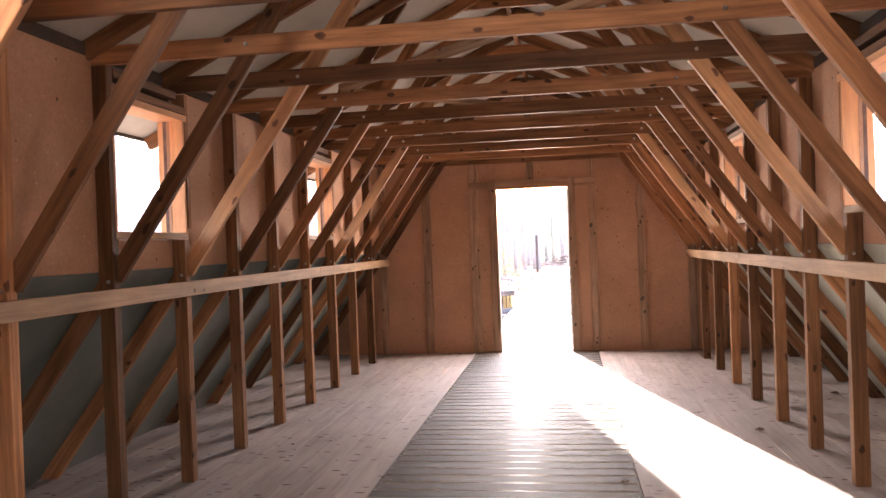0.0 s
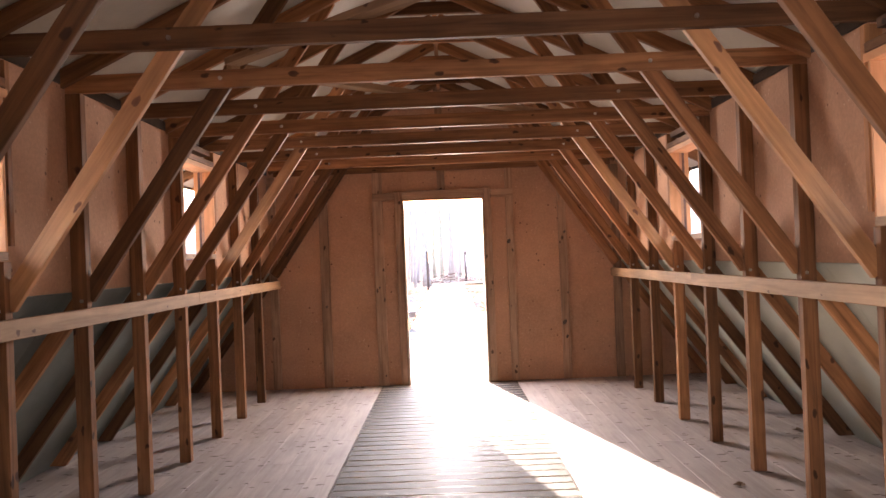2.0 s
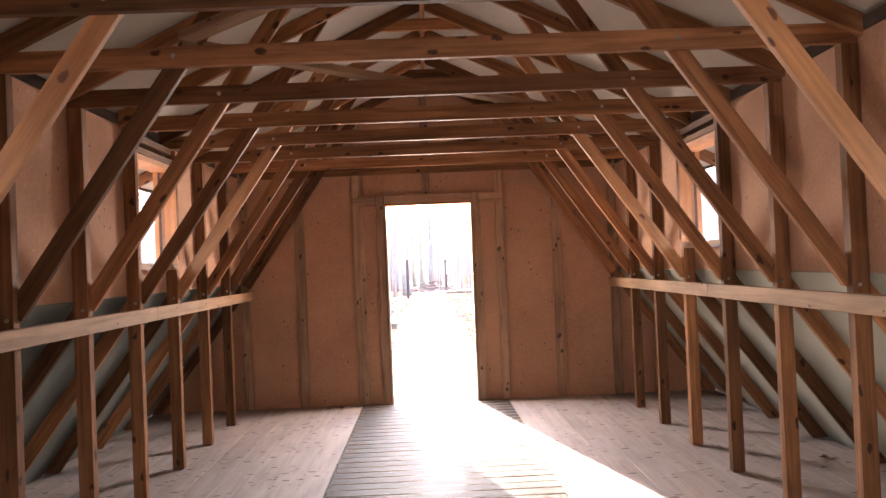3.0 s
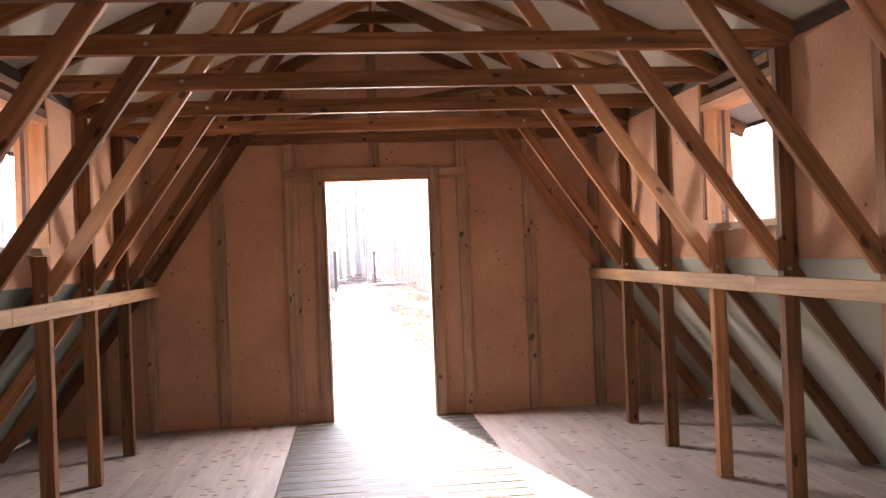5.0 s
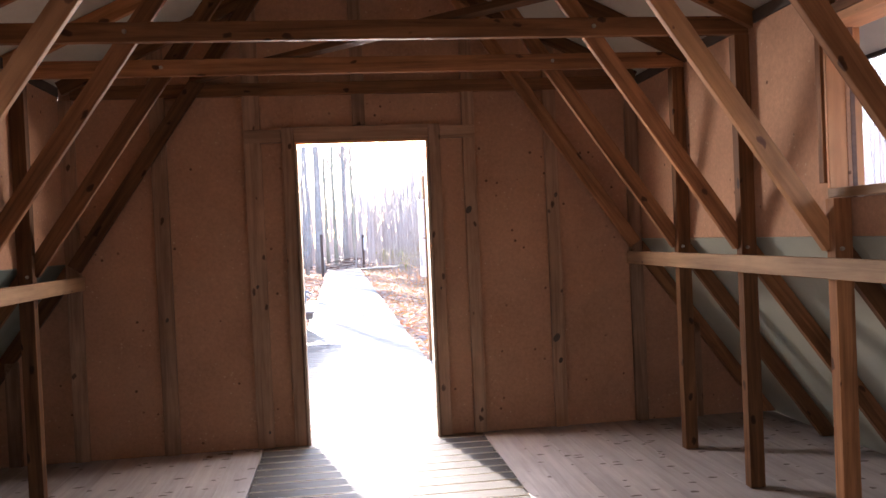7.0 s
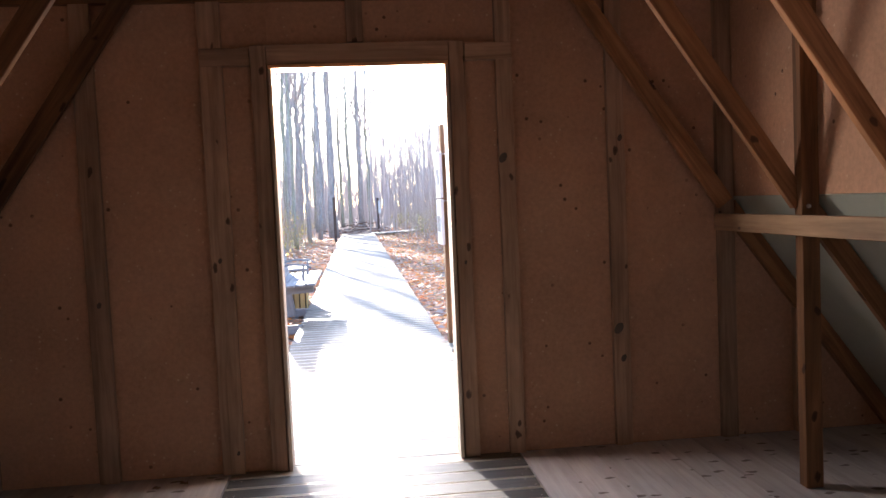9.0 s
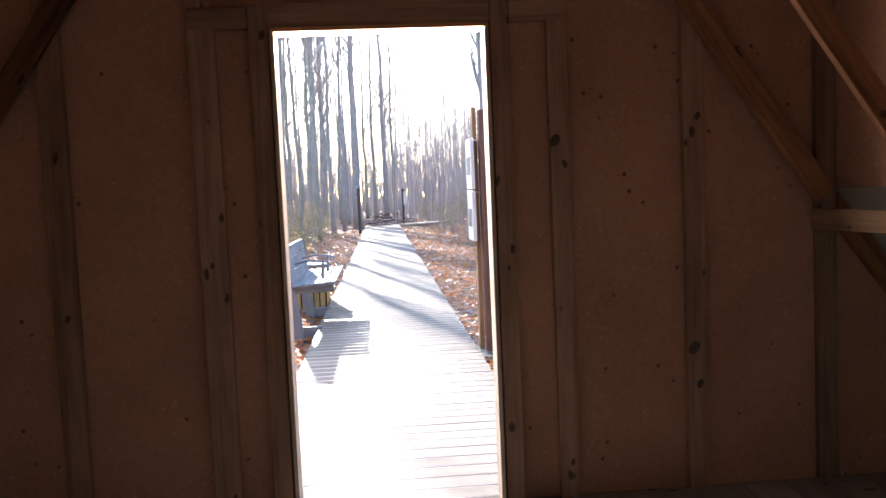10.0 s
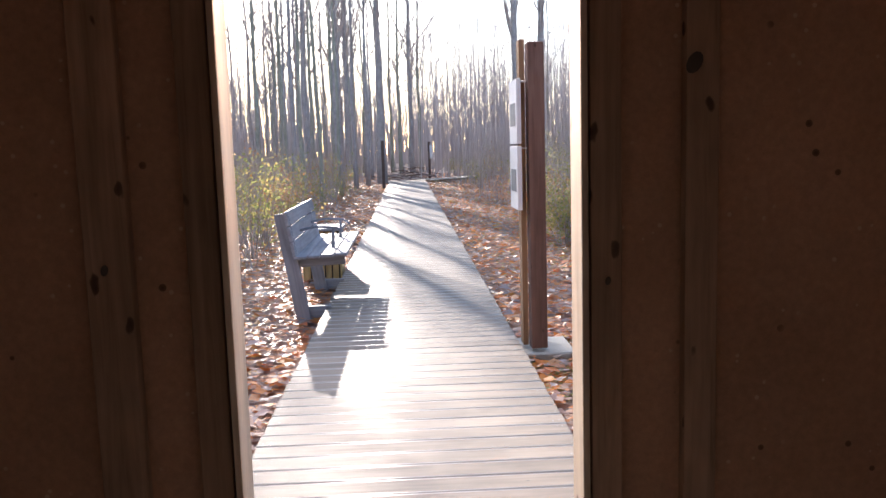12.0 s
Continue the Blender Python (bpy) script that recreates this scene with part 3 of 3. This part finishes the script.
def tree_meshes(seed, height, radius, limbs, fork=0.5):
    """A bare trunk and its bare crown of limbs and twigs."""
    rng = random.Random(seed)
    bm = bmesh.new()
    pts, rad, x, y = [], [], 0.0, 0.0
    steps = 12
    for i in range(steps + 1):
        f = i / steps
        pts.append((x, y, f * height))
        rad.append(radius * (1.25 if i == 0 else 1.0) * (1 - 0.85 * f))
        x += rng.uniform(-1, 1) * height * 0.0045
        y += rng.uniform(-1, 1) * height * 0.0045
    tube(bm, pts, rad, 9)
    for f in bm.faces:
        f.smooth = True
    trunk = mesh_of(bm, "trunk", BARK if seed % 3 else BARK_GREEN)
    bm = bmesh.new()
    for _ in range(limbs):
        f = fork + (0.97 - fork) * rng.random()
        i = min(steps - 1, int(f * steps))
        base = Vector(pts[i]).lerp(Vector(pts[i + 1]), f * steps - i)
        a, rise = rng.uniform(0, 6.28), rng.uniform(1.0, 2.6)
        d = Vector((math.cos(a), math.sin(a), rise)).normalized()
        ln = height * rng.uniform(0.10, 0.24) * (1.25 - f * 0.5)
        r = max(0.012, radius * (1 - 0.85 * f) * 0.5)
        p, line = base.copy(), [base.copy()]
        for _s in range(4):
            d = (d + Vector((rng.uniform(-0.2, 0.2), rng.uniform(-0.2, 0.2), 0.16))).normalized()
            p = p + d * ln / 4
            line.append(p.copy())
        tube(bm, line, [r, r * 0.8, r * 0.6, r * 0.4, r * 0.15], 4)
        for _t in range(5):
            q = line[rng.randint(1, 4)]
            e = (d + Vector((rng.uniform(-0.9, 0.9), rng.uniform(-0.9, 0.9), rng.uniform(0, 0.5)))).normalized()
            l2 = ln * rng.uniform(0.25, 0.5)
            tube(bm, [q, q + e * l2 * 0.5, q + (e + Vector((0, 0, 0.2))) * l2], [r * 0.35, r * 0.22, 0.004], 3)
    return trunk, mesh_of(bm, "crown", STEMS)


KINDS = [tree_meshes(i + 1, h, r, n, f) for i, (h, r, n, f) in enumerate(((17, 0.21, 26, 0.35), (15, 0.15, 24, 0.3), (13, 0.10, 20, 0.3), (11, 0.07, 16, 0.3), (19, 0.27, 26, 0.4), (9, 0.045, 12, 0.35)))]
WORDS = ["tall bare grey-barked tree standing in leaf litter", "bare slender grey forest tree standing in leaf litter", "thin bare mossy-barked tree standing in leaf litter", "thin bare young tree standing in brush", "thick bare grey tree rising above the brush", "bare sapling standing in the brush"]


def tree(i, x, y, turn=0.0, size=1.0, lean=0.0):
    lane = x + 0.237 * y
    if -1.0 < lane < 1.6 and 3 < y < 52:
        x += (1.6 - lane if lane > 0.3 else -1.0 - lane)
    g = group_at("tree", (x, y, ground_z(x, y) - 0.05), WORDS[i], "tree", "trees of the bare wood")
    m = ORIGIN[g] @ pose(0, 0, 0, lean, 0, turn) @ Matrix.Diagonal((size, size, size, 1))
    put("trunk", KINDS[i][0], m, g)
    put("crown", KINDS[i][1], m, g)


for i, x, y, turn, size in ((5, -3.6, 21, 0, 1.3), (1, -2.65, 30, 40, 1.1), (1, -2.95, 40, 80, 1.1), (0, -1.05, 33, 10, 0.95), (2, -0.35, 47, 60, 1.2), (1, 0.35, 48, 120, 1.15),
                            (2, 0.9, 49, 30, 1.2), (1, 4.35, 30, 200, 1.15), (3, -4.9, 20.5, 15, 1), (3, -2.9, 19, 75, 1), (2, -7.2, 33.2, 95, 1.15), (5, -3.1, 12.5, 0, 1.2), (5, -2.6, 10.5, 50, 1),
                            (4, -8.5, 35, 0, 1), (3, -4.8, 38, 130, 1.2), (5, 4.9, 14, 30, 1.1), (3, 6.2, 22, 60, 1), (3, -1.7, 38, 200, 1.1)):
    tree(i, x, y, turn, size)
rng = random.Random(12)
planted = 0
while planted < 130:
    x, y = rng.uniform(-34, 34), rng.uniform(-26, 62)
    if abs(x) < 3.6 + max(0, 4 - y * 0.1) and y < 46 or (-14 < y < 3 and abs(x) < 6) or abs(x) < 2.2:
        continue
    if 3 < y < 34 and -0.42 * y - 1.2 < x < 0:
        continue
    if y > 14 and 0 < x / y < 0.13 and rng.random() < 0.8:
        continue
    tree(rng.choice((1, 1, 2, 2, 3, 3, 5, 0)), x, y, rng.uniform(0, 360), rng.uniform(0.75, 1.15), rng.uniform(-2, 2))
    planted += 1


planted = 0
while planted < 34:
    y = rng.uniform(36, 66)
    x = rng.uniform(-0.30, 0.0) * y - 1.4 if planted % 4 else rng.uniform(0.04, 0.3) * y + 1.5
    tree(rng.choice((1, 2, 2, 3, 3)), x, y, rng.uniform(0, 360), rng.uniform(0.8, 1.1), rng.uniform(-2, 2))
    planted += 1


for i, x, y, turn, size in ((3, -2.9, 22.5, 10, 1.2), (5, -2.3, 20.0, 40, 1.4), (3, -5.5, 35.7, 70, 1.3), (2, -6.0, 38.0, 100, 1.1), (3, -1.9, 28.5, 20, 1.2), (2, -3.1, 34.0, 50, 1.1), (2, -4.4, 37.0, 80, 1.1), (3, -1.6, 31.0, 150, 1.2),
                            (2, -7.0, 42.5, 200, 1.2), (3, -6.75, 36.5, 260, 1.2), (5, -2.6, 17.0, 300, 1.2), (3, -2.1, 40.0, 90, 1.3), (3, -7.5, 37.5, 10, 1.3), (5, -2.1, 24.0, 130, 1.4), (2, -0.9, 50.0, 30, 1.1), (3, 0.4, 54.0, 60, 1.2)):
    tree(i, x, y, turn, size)

rng = random.Random(31)
for n in range(44):
    x = rng.choice((-1, 1)) * rng.uniform(4.6, 13.0)
    tree(rng.choice((1, 2, 2, 3, 3, 5)), x, rng.uniform(-13.5, 1.5), rng.uniform(0, 360), rng.uniform(0.8, 1.1), rng.uniform(-2, 2))


def brush(name, count, area, heights, radius, label, lean=0.25, skip=1.6, near=1.0):
    """Thin bare stems, each a three-sided spike with a side twig."""
    rng = random.Random(count)
    verts, faces = [], []
    x0, x1, y0, y1 = area
    made = 0
    while made < count:
        x, y = rng.uniform(x0, x1), y0 + (y1 - y0) * rng.random() ** near
        if abs(x) < skip or (BACK - 1.5 < y < 1.0 and abs(x) < 3.6):
            continue
        made += 1
        h = rng.uniform(*heights)
        r = radius * rng.uniform(0.5, 1.3)
        z = ground_z(x, y) - 0.03
        base, dx, dy = (x, y, z), rng.uniform(-lean, lean) * h, rng.uniform(-lean, lean) * h
        for part_no in range(3):
            if part_no:
                f = rng.uniform(0.3, 0.8)
                base = (x + dx * f, y + dy * f, z + h * f)
                tip = (base[0] + rng.uniform(-0.3, 0.3) * h, base[1] + rng.uniform(-0.3, 0.3) * h, base[2] + h * rng.uniform(0.15, 0.35))
                rr = r * 0.5
            else:
                tip, rr = (x + dx, y + dy, z + h), r
            n = len(verts)
            verts += [(base[0] + rr, base[1], base[2]), (base[0] - rr * 0.5, base[1] + rr * 0.87, base[2]), (base[0] - rr * 0.5, base[1] - rr * 0.87, base[2]), tip]
            faces += [(n, n + 1, n + 3), (n + 1, n + 2, n + 3), (n + 2, n, n + 3)]
    me = bpy.data.meshes.new(name)
    me.from_pydata(verts, [], faces)
    me.materials.append(HAZE_STEMS if name == "far_woods" else STEMS)
    return put(name, me, Matrix.Identity(4), label=label, category="brush", kind="stuff")


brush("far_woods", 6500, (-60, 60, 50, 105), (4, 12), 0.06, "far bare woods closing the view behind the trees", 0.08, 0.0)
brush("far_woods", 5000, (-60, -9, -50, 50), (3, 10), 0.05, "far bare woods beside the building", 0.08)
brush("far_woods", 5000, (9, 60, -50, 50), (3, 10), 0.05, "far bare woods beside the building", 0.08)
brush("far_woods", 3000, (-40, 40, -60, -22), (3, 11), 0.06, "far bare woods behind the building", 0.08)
brush("undergrowth", 8000, (-16, 16, 9, 50), (0.5, 2.4), 0.007, "tangled bare undergrowth of thin grey stems", 0.35, 2.3)
brush("undergrowth", 2600, (-13, 13, 18, 56), (1.5, 4.5), 0.008, "tall thin bare saplings standing among the trees", 0.12, 1.7)
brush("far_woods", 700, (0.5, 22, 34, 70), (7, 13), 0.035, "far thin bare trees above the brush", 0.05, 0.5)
brush("undergrowth", 2500, (-9, -1.9, 6, 22), (0.4, 1.8), 0.006, "tangled bare brush beside the boardwalk", 0.35, 1.9)


def shrub(x, y, width, height, leaves, material, label, seed):
    """Loose small leaves on thin stems."""
    rng = random.Random(seed)
    g = group_at("shrub", (x, y, ground_z(x, y)), label, "shrub", "shrubs along the boardwalk")
    bm = bmesh.new()
    tips = []
    for _ in range(14):
        a, r = rng.uniform(0, 6.28), rng.uniform(0.2, 1) * width
        tip = Vector((math.cos(a) * r, math.sin(a) * r, height * rng.uniform(0.5, 1)))
        tube(bm, [(0.05 * math.cos(a), 0.05 * math.sin(a), -0.05), tip * 0.5 + Vector((0, 0, height * 0.1)), tip], [0.008, 0.006, 0.002], 3)
        tips.append(tip)
    put("woody_base", mesh_of(bm, "woody_base", STEMS), ORIGIN[g], g)
    verts, faces = [], []
    for _ in range(leaves):
        t = rng.choice(tips) * rng.uniform(0.35, 1.05)
        p = t + Vector((rng.gauss(0, 0.14), rng.gauss(0, 0.14), rng.gauss(0.05, 0.10)))
        p.z = max(p.z, 0.02)
        u = Vector((rng.uniform(-1, 1), rng.uniform(-1, 1), rng.uniform(-1, 1))).normalized()
        w = u.orthogonal().normalized()
        r = rng.uniform(0.015, 0.035)
        n = len(verts)
        verts += [p + u * r, p + w * r * 0.6, p - u * r, p - w * r * 0.6]
        faces.append((n, n + 1, n + 2, n + 3))
    me = bpy.data.meshes.new("foliage")
    me.from_pydata(verts, [], faces)
    me.materials.append(material)
    put("foliage", me, ORIGIN[g], g)


for n, (x, y, w, h, c) in enumerate(((-2.3, 11, 0.8, 1.0, 260), (-2.9, 9.0, 0.8, 0.9, 240), (-2.4, 14.5, 0.9, 1.2, 320), (-3.4, 17, 1.1, 1.5, 500), (3.4, 16, 1.1, 1.5, 600),
                                     (4.4, 20, 1.4, 2.0, 700), (2.6, 27, 1.0, 1.1, 500), (3.6, 30, 1.4, 1.7, 600), (5.2, 26, 1.5, 2.2, 600), (2.9, 12, 0.7, 0.8, 350), (2.5, 40, 1.4, 0.9, 700), (4.5, 11, 0.9, 1.6, 400))):
    shrub(x, y, w, h, c, GREENERY, "low shrub with small yellow-green leaves in leaf litter", n)
rng = random.Random(77)
for n in range(34):
    y = rng.uniform(9, 42)
    x = rng.choice((-1, 1)) * rng.uniform(1.9 + y * 0.02, 2.6 + y * 0.17)
    shrub(x, y, rng.uniform(0.5, 1.3), rng.uniform(0.6, 1.7), rng.randint(500, 1100), GREENERY if n % 3 else RUSSET, "low shrub with small yellow-green leaves in leaf litter" if n % 3 else "low shrub with sparse russet leaves in leaf litter", 100 + n)
for n, (x, y, w, h, c) in enumerate(((-2.9, 13.5, 0.25, 1.9, 42), (4.1, 15.5, 0.4, 2.1, 36), (-3.3, 13.0, 0.2, 1.7, 34), (-3.0, 17.5, 0.3, 1.6, 40), (2.9, 19.0, 0.3, 1.5, 30), (-2.2, 22.0, 0.5, 1.2, 60))):
    shrub(x, y, w, h, c, ORANGE_LEAF, "spindly sapling with a few orange autumn leaves", 50 + n)

# ---- things outside ----


def bench():
    g = group_at("bench", (-0.95, 5.9, -0.12), "weathered grey plank bench with three back boards beside the boardwalk", "bench")
    for y in (4.98, 6.46):
        timber("upright", (-0.925, y, -0.14), (-1.085, y, 0.84), 0.12, 0.045, (0, 1, 0), GREY_WOOD, g)
        slab("foot_board", (-0.97, y + 0.03, -0.125), (-0.70, y + 0.07, 0.02), GREY_WOOD, g)
        timber("seat_bearer", (-1.02, y + 0.05, 0.402), (-0.56, y + 0.05, 0.422), 0.08, 0.04, (0, 1, 0), GREY_WOOD, g)
    for i in range(4):
        x = -0.99 + i * 0.116
        slab("seat_board", (x, 4.91, 0.444 + 0.006 * i), (x + 0.106, 6.80, 0.470 + 0.006 * i), GREY_WOOD, g, 0.005)
    for i in range(3):
        z = 0.53 + i * 0.132
        x = -0.99 - i * 0.022
        timber("back_board", (x, 4.91, z), (x, 6.80, z), 0.122, 0.03, (1, 0, 0.17), GREY_WOOD, g, 0.005)
        for y in (4.98, 6.46):
            for dz in (-0.03, 0.03):
                bm = bmesh.new()
                tube(bm, [(0, 0, 0), (0.004, 0, 0)], [0.009, 0.007], 6)
                put("bolt", mesh_of(bm, "bolt", STEEL), Matrix.Translation((x + 0.016 - dz * 0.17, y, z + dz)), g, "small steel bolt head")
    for y in (5.45, 6.30):
        bm = bmesh.new()
        tube(bm, [(-1.02, y, 0.64), (-0.85, y, 0.675), (-0.66, y, 0.66), (-0.60, y, 0.62)], [0.012] * 4, 6)
        tube(bm, [(-0.70, y, 0.45), (-0.69, y, 0.665)], [0.02, 0.012], 6)
        put("armrest", mesh_of(bm, "armrest", GREY_WOOD), Matrix.Identity(4), g, "thin curved grey armrest")
    return g


bench()


def slatted_box():
    g = group_at("litter_bin", (-0.98, 7.45, -0.12), "square litter bin of upright yellow wood slats with a pale top", "litter bin")
    for i in range(5):
        for (x, y) in ((-1.185 + i * 0.079, 7.12), (-1.185 + i * 0.079, 7.58)):
            slab("slat", (x, y, -0.10), (x + 0.062, y + 0.02, 0.46), YELLOW_WOOD, g)
        for x in (-1.207, -0.79):
            slab("slat", (x, 7.14 + i * 0.088, -0.10), (x + 0.02, 7.21 + i * 0.088, 0.46), YELLOW_WOOD, g)
    slab("bin_liner", (-1.18, 7.16, -0.11), (-0.80, 7.56, 0.44), DARK, g)
    slab("bin_top", (-1.24, 7.08, 0.47), (-0.75, 7.64, 0.50), GREY_WOOD, g)
    return g


slatted_box()


def sign():
    g = group_at("sign_post", (0.86, 3.42, -0.12), "brown square post carrying two white information panels on a concrete footing", "sign")
    slab("post", (0.815, 3.38, -0.02), (0.925, 3.50, 2.03), SIGN_BROWN, g, 0.004)
    slab("edge_board", (0.775, 3.50, -0.02), (0.812, 3.62, 2.06), LUMBER_PALE, g, label="pale side board")
    for z in (0.93, 1.37):
        slab("panel", (0.735, 3.36, z), (0.765, 3.74, z + 0.425), WHITE_PAINT, g, label="white information panel")
        slab("panel_print", (0.731, 3.42, z + 0.12), (0.734, 3.66, z + 0.27), GREY_PRINT, g, 0, label="grey printed field")
        slab("bracket", (0.767, 3.44, z + 0.405), (0.813, 3.50, z + 0.415), STEEL, g, 0.001)
    slab("footing", (0.76, 3.34, -0.16), (1.12, 3.82, -0.045), CONCRETE, g, 0.01, label="small concrete footing")
    return g


sign()


def path_post(x, y, top, tag):
    g = group_at("marker_post", (x, y, ground_z(x, y)), "slim dark brown marker post beside the end of the boardwalk", "post", "posts by the boardwalk")
    slab("shaft", (x - 0.055, y - 0.055, -0.2), (x + 0.055, y + 0.055, top), POST_METAL, g, 0.01)
    if tag:
        slab("notice", (x + 0.02, y - 0.07, top - 0.75), (x + 0.14, y - 0.058, top - 0.15), WHITE_PAINT, g, 0.0, label="small white notice")
    return g


path_post(-0.88, 28.2, 1.66, False)
path_post(1.02, 35.4, 1.62, True)



def brush_pile(x, y, width, height):
    """A heap of thrown-together bare branches."""
    rng = random.Random(41)
    g = group_at("brush_pile", (x, y, ground_z(x, y)), "low heap of bare reddish-brown cut branches beyond the boardwalk", "brush pile")
    for _ in range(90):
        a = rng.uniform(0, 6.28)
        r0 = rng.uniform(0, 0.45) * width
        cx, cy = math.cos(a) * r0, math.sin(a) * r0 * 0.5
        top = height * (1 - (r0 / (0.5 * width)) ** 2) * rng.uniform(0.1, 1.0)
        t, ln = rng.uniform(-0.5, 0.5) + (3.14 if rng.random() < 0.5 else 0), rng.uniform(0.4, 1.1)
        d = Vector((math.cos(t), math.sin(t) * 0.6, rng.uniform(-0.25, 0.35)))
        bm = bmesh.new()
        c = Vector((cx, cy, max(0.03, top)))
        tube(bm, [c - d * ln * 0.5, c + Vector((0, 0, rng.uniform(-0.05, 0.08))), c + d * ln * 0.5], [0.022, 0.016, 0.006], 4)
        put("branch", mesh_of(bm, "branch", SIGN_BROWN if rng.random() < 0.5 else STEMS), ORIGIN[g], g)


brush_pile(0.15, 35.6, 3.0, 0.75)


def loose_leaf(x, y, size, turn):
    bm = bmesh.new()
    rim = []
    for i in range(9):
        a = i / 9 * 6.2832
        rr = size * (1.0 if i % 2 else 0.55)
        rim.append(bm.verts.new((rr * math.cos(a), rr * math.sin(a) * 0.8, 0.004 + 0.35 * size * (i % 3) * 0.5)))
    mid = bm.verts.new((0, 0, 0.003))
    for i in range(9):
        bm.faces.new((mid, rim[i], rim[(i + 1) % 9]))
    put("fallen_leaf", mesh_of(bm, "fallen_leaf", BROWN_LEAF), pose(x, y, 0.001, 0, 0, turn), label="dry curled brown leaf lying on the floor", category="leaf", group="leaves blown onto the floor")


for x, y, size, turn in ((1.68, -4.31, 0.05, 20), (0.67, -5.56, 0.035, 80), (0.76, -2.87, 0.022, 10), (2.60, -2.98, 0.06, 140), (-1.57, -4.70, 0.02, 0), (-1.08, -0.17, 0.03, 60), (-0.96, -0.12, 0.035, 200)):
    loose_leaf(x, y, size, turn)

# ---- pieces: floor and boardwalk ----
rng = random.Random(5)
floor = group_at("floor", (0, 0, 0), "pale knotty floorboards laid along the room, worn and dusty", "floor", kind="structure")
for s in (-1, 1):
    x = 0.752 if s > 0 else 0.750
    while x < FOOT_X - 0.02:
        wdt = min(0.188, FOOT_X - 0.012 - x)
        y = -0.002
        step = rng.uniform(1.2, 3.6)
        while y > BACK:
            y2 = max(BACK, y - step)
            if y2 - BACK < 0.4:
                y2 = BACK
            x0, x1 = sorted((s * x, s * (x + wdt - 0.0018)))
            slab("floorboard", (x0, y2 + 0.002, -0.025), (x1, y - 0.001, rng.uniform(-0.0012, 0.0)), FLOOR, floor, 0.0008)
            y, step = y2, 3.66
        x += wdt
slab("subfloor", (-FOOT_X, BACK, -0.12), (FOOT_X, -0.02, -0.05), DARK, floor, 0)



def plank_mesh(material, lip):
    """A deck plank along x with two smooth rounded lips, painted glint-pale, along its long edges."""
    h, d, half = (PLANK - 0.0018) / 2, 0.034, 0.743
    prof = [(-h, -d), (-h, -0.006), (-h + 0.0025, -0.0015), (-h + 0.007, 0.0), (-h + 0.013, -0.0008),
            (h - 0.013, -0.0008), (h - 0.007, 0.0), (h - 0.0025, -0.0015), (h, -0.006), (h, -d)]
    bm = bmesh.new()
    ends = [[bm.verts.new((x, y, z)) for y, z in prof] for x in (-half, half)]
    n = len(prof)
    for i in range(n):
        f = bm.faces.new((ends[0][i], ends[1][i], ends[1][(i + 1) % n], ends[0][(i + 1) % n]))
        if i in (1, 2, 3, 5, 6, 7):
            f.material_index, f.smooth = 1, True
    bm.faces.new(ends[0][::-1])
    bm.faces.new(ends[1])
    bmesh.ops.recalc_face_normals(bm, faces=bm.faces)
    me = mesh_of(bm, "plank", material)
    me.materials.append(lip)
    return me


PLANK = 0.1475
# Outdoor planks carry the sun tone, indoor planks the painted shade tone.
PLANK_MESH = plank_mesh(DECK, DECK_GLINT)
INDOOR_PLANK = plank_mesh(DECK_SHADE, DECK_GLINT)
walkway = group_at("boardwalk", (0, 0, 0), "boardwalk of weathered grey cross planks running through the room into the wood", "boardwalk", kind="structure")
y, n = BACK - 1.6, 0
rest = bmesh.new()
while y < 32.9:
    if n < 300:
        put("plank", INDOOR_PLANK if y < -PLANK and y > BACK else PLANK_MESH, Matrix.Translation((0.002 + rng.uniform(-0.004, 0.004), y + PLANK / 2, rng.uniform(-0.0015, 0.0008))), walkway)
    else:
        m = Matrix.Translation((0.002, y + PLANK / 2, -0.018)) @ Matrix.Diagonal((1.486, PLANK - 0.007, 0.034, 1))
        bmesh.ops.create_cube(rest, size=1.0, matrix=m)
    y += PLANK
    n += 1
put("far_planks", mesh_of(rest, "far_planks", DECK), Matrix.Identity(4), walkway, kind="stuff")
heads = bmesh.new()
y = BACK - 1.6 + PLANK / 2
while y < 20:
    for x in (-0.718, -0.684, 0.690, 0.722):
        m = Matrix.Translation((x + rng.uniform(-0.004, 0.004), y + rng.choice((-0.035, 0.035)) + rng.uniform(-0.006, 0.006), 0.0002))
        bmesh.ops.create_circle(heads, cap_ends=True, segments=6, radius=0.0038, matrix=m)
    y += PLANK
put("nail_heads", mesh_of(heads, "nail_heads", STEEL), Matrix.Identity(4), walkway, kind="stuff")
for x in (-0.74, -0.02, 0.70):
    slab("joist", (x - 0.02, 0.06, -0.16), (x + 0.02, 32.9, -0.037), SIGN_BROWN, walkway)
side = group_at("boardwalk", (2.1, 34.5, 0), "side branch of the grey plank boardwalk turning off among leaves", "boardwalk", kind="structure")
for i in range(28):
    x = 0.78 + i * PLANK
    m = Matrix.Translation((x, 33.2 + i * 0.125, 0.0)) @ pose(0, 0, 0, 0, 0, 126)
    put("plank", PLANK_MESH, m, side)
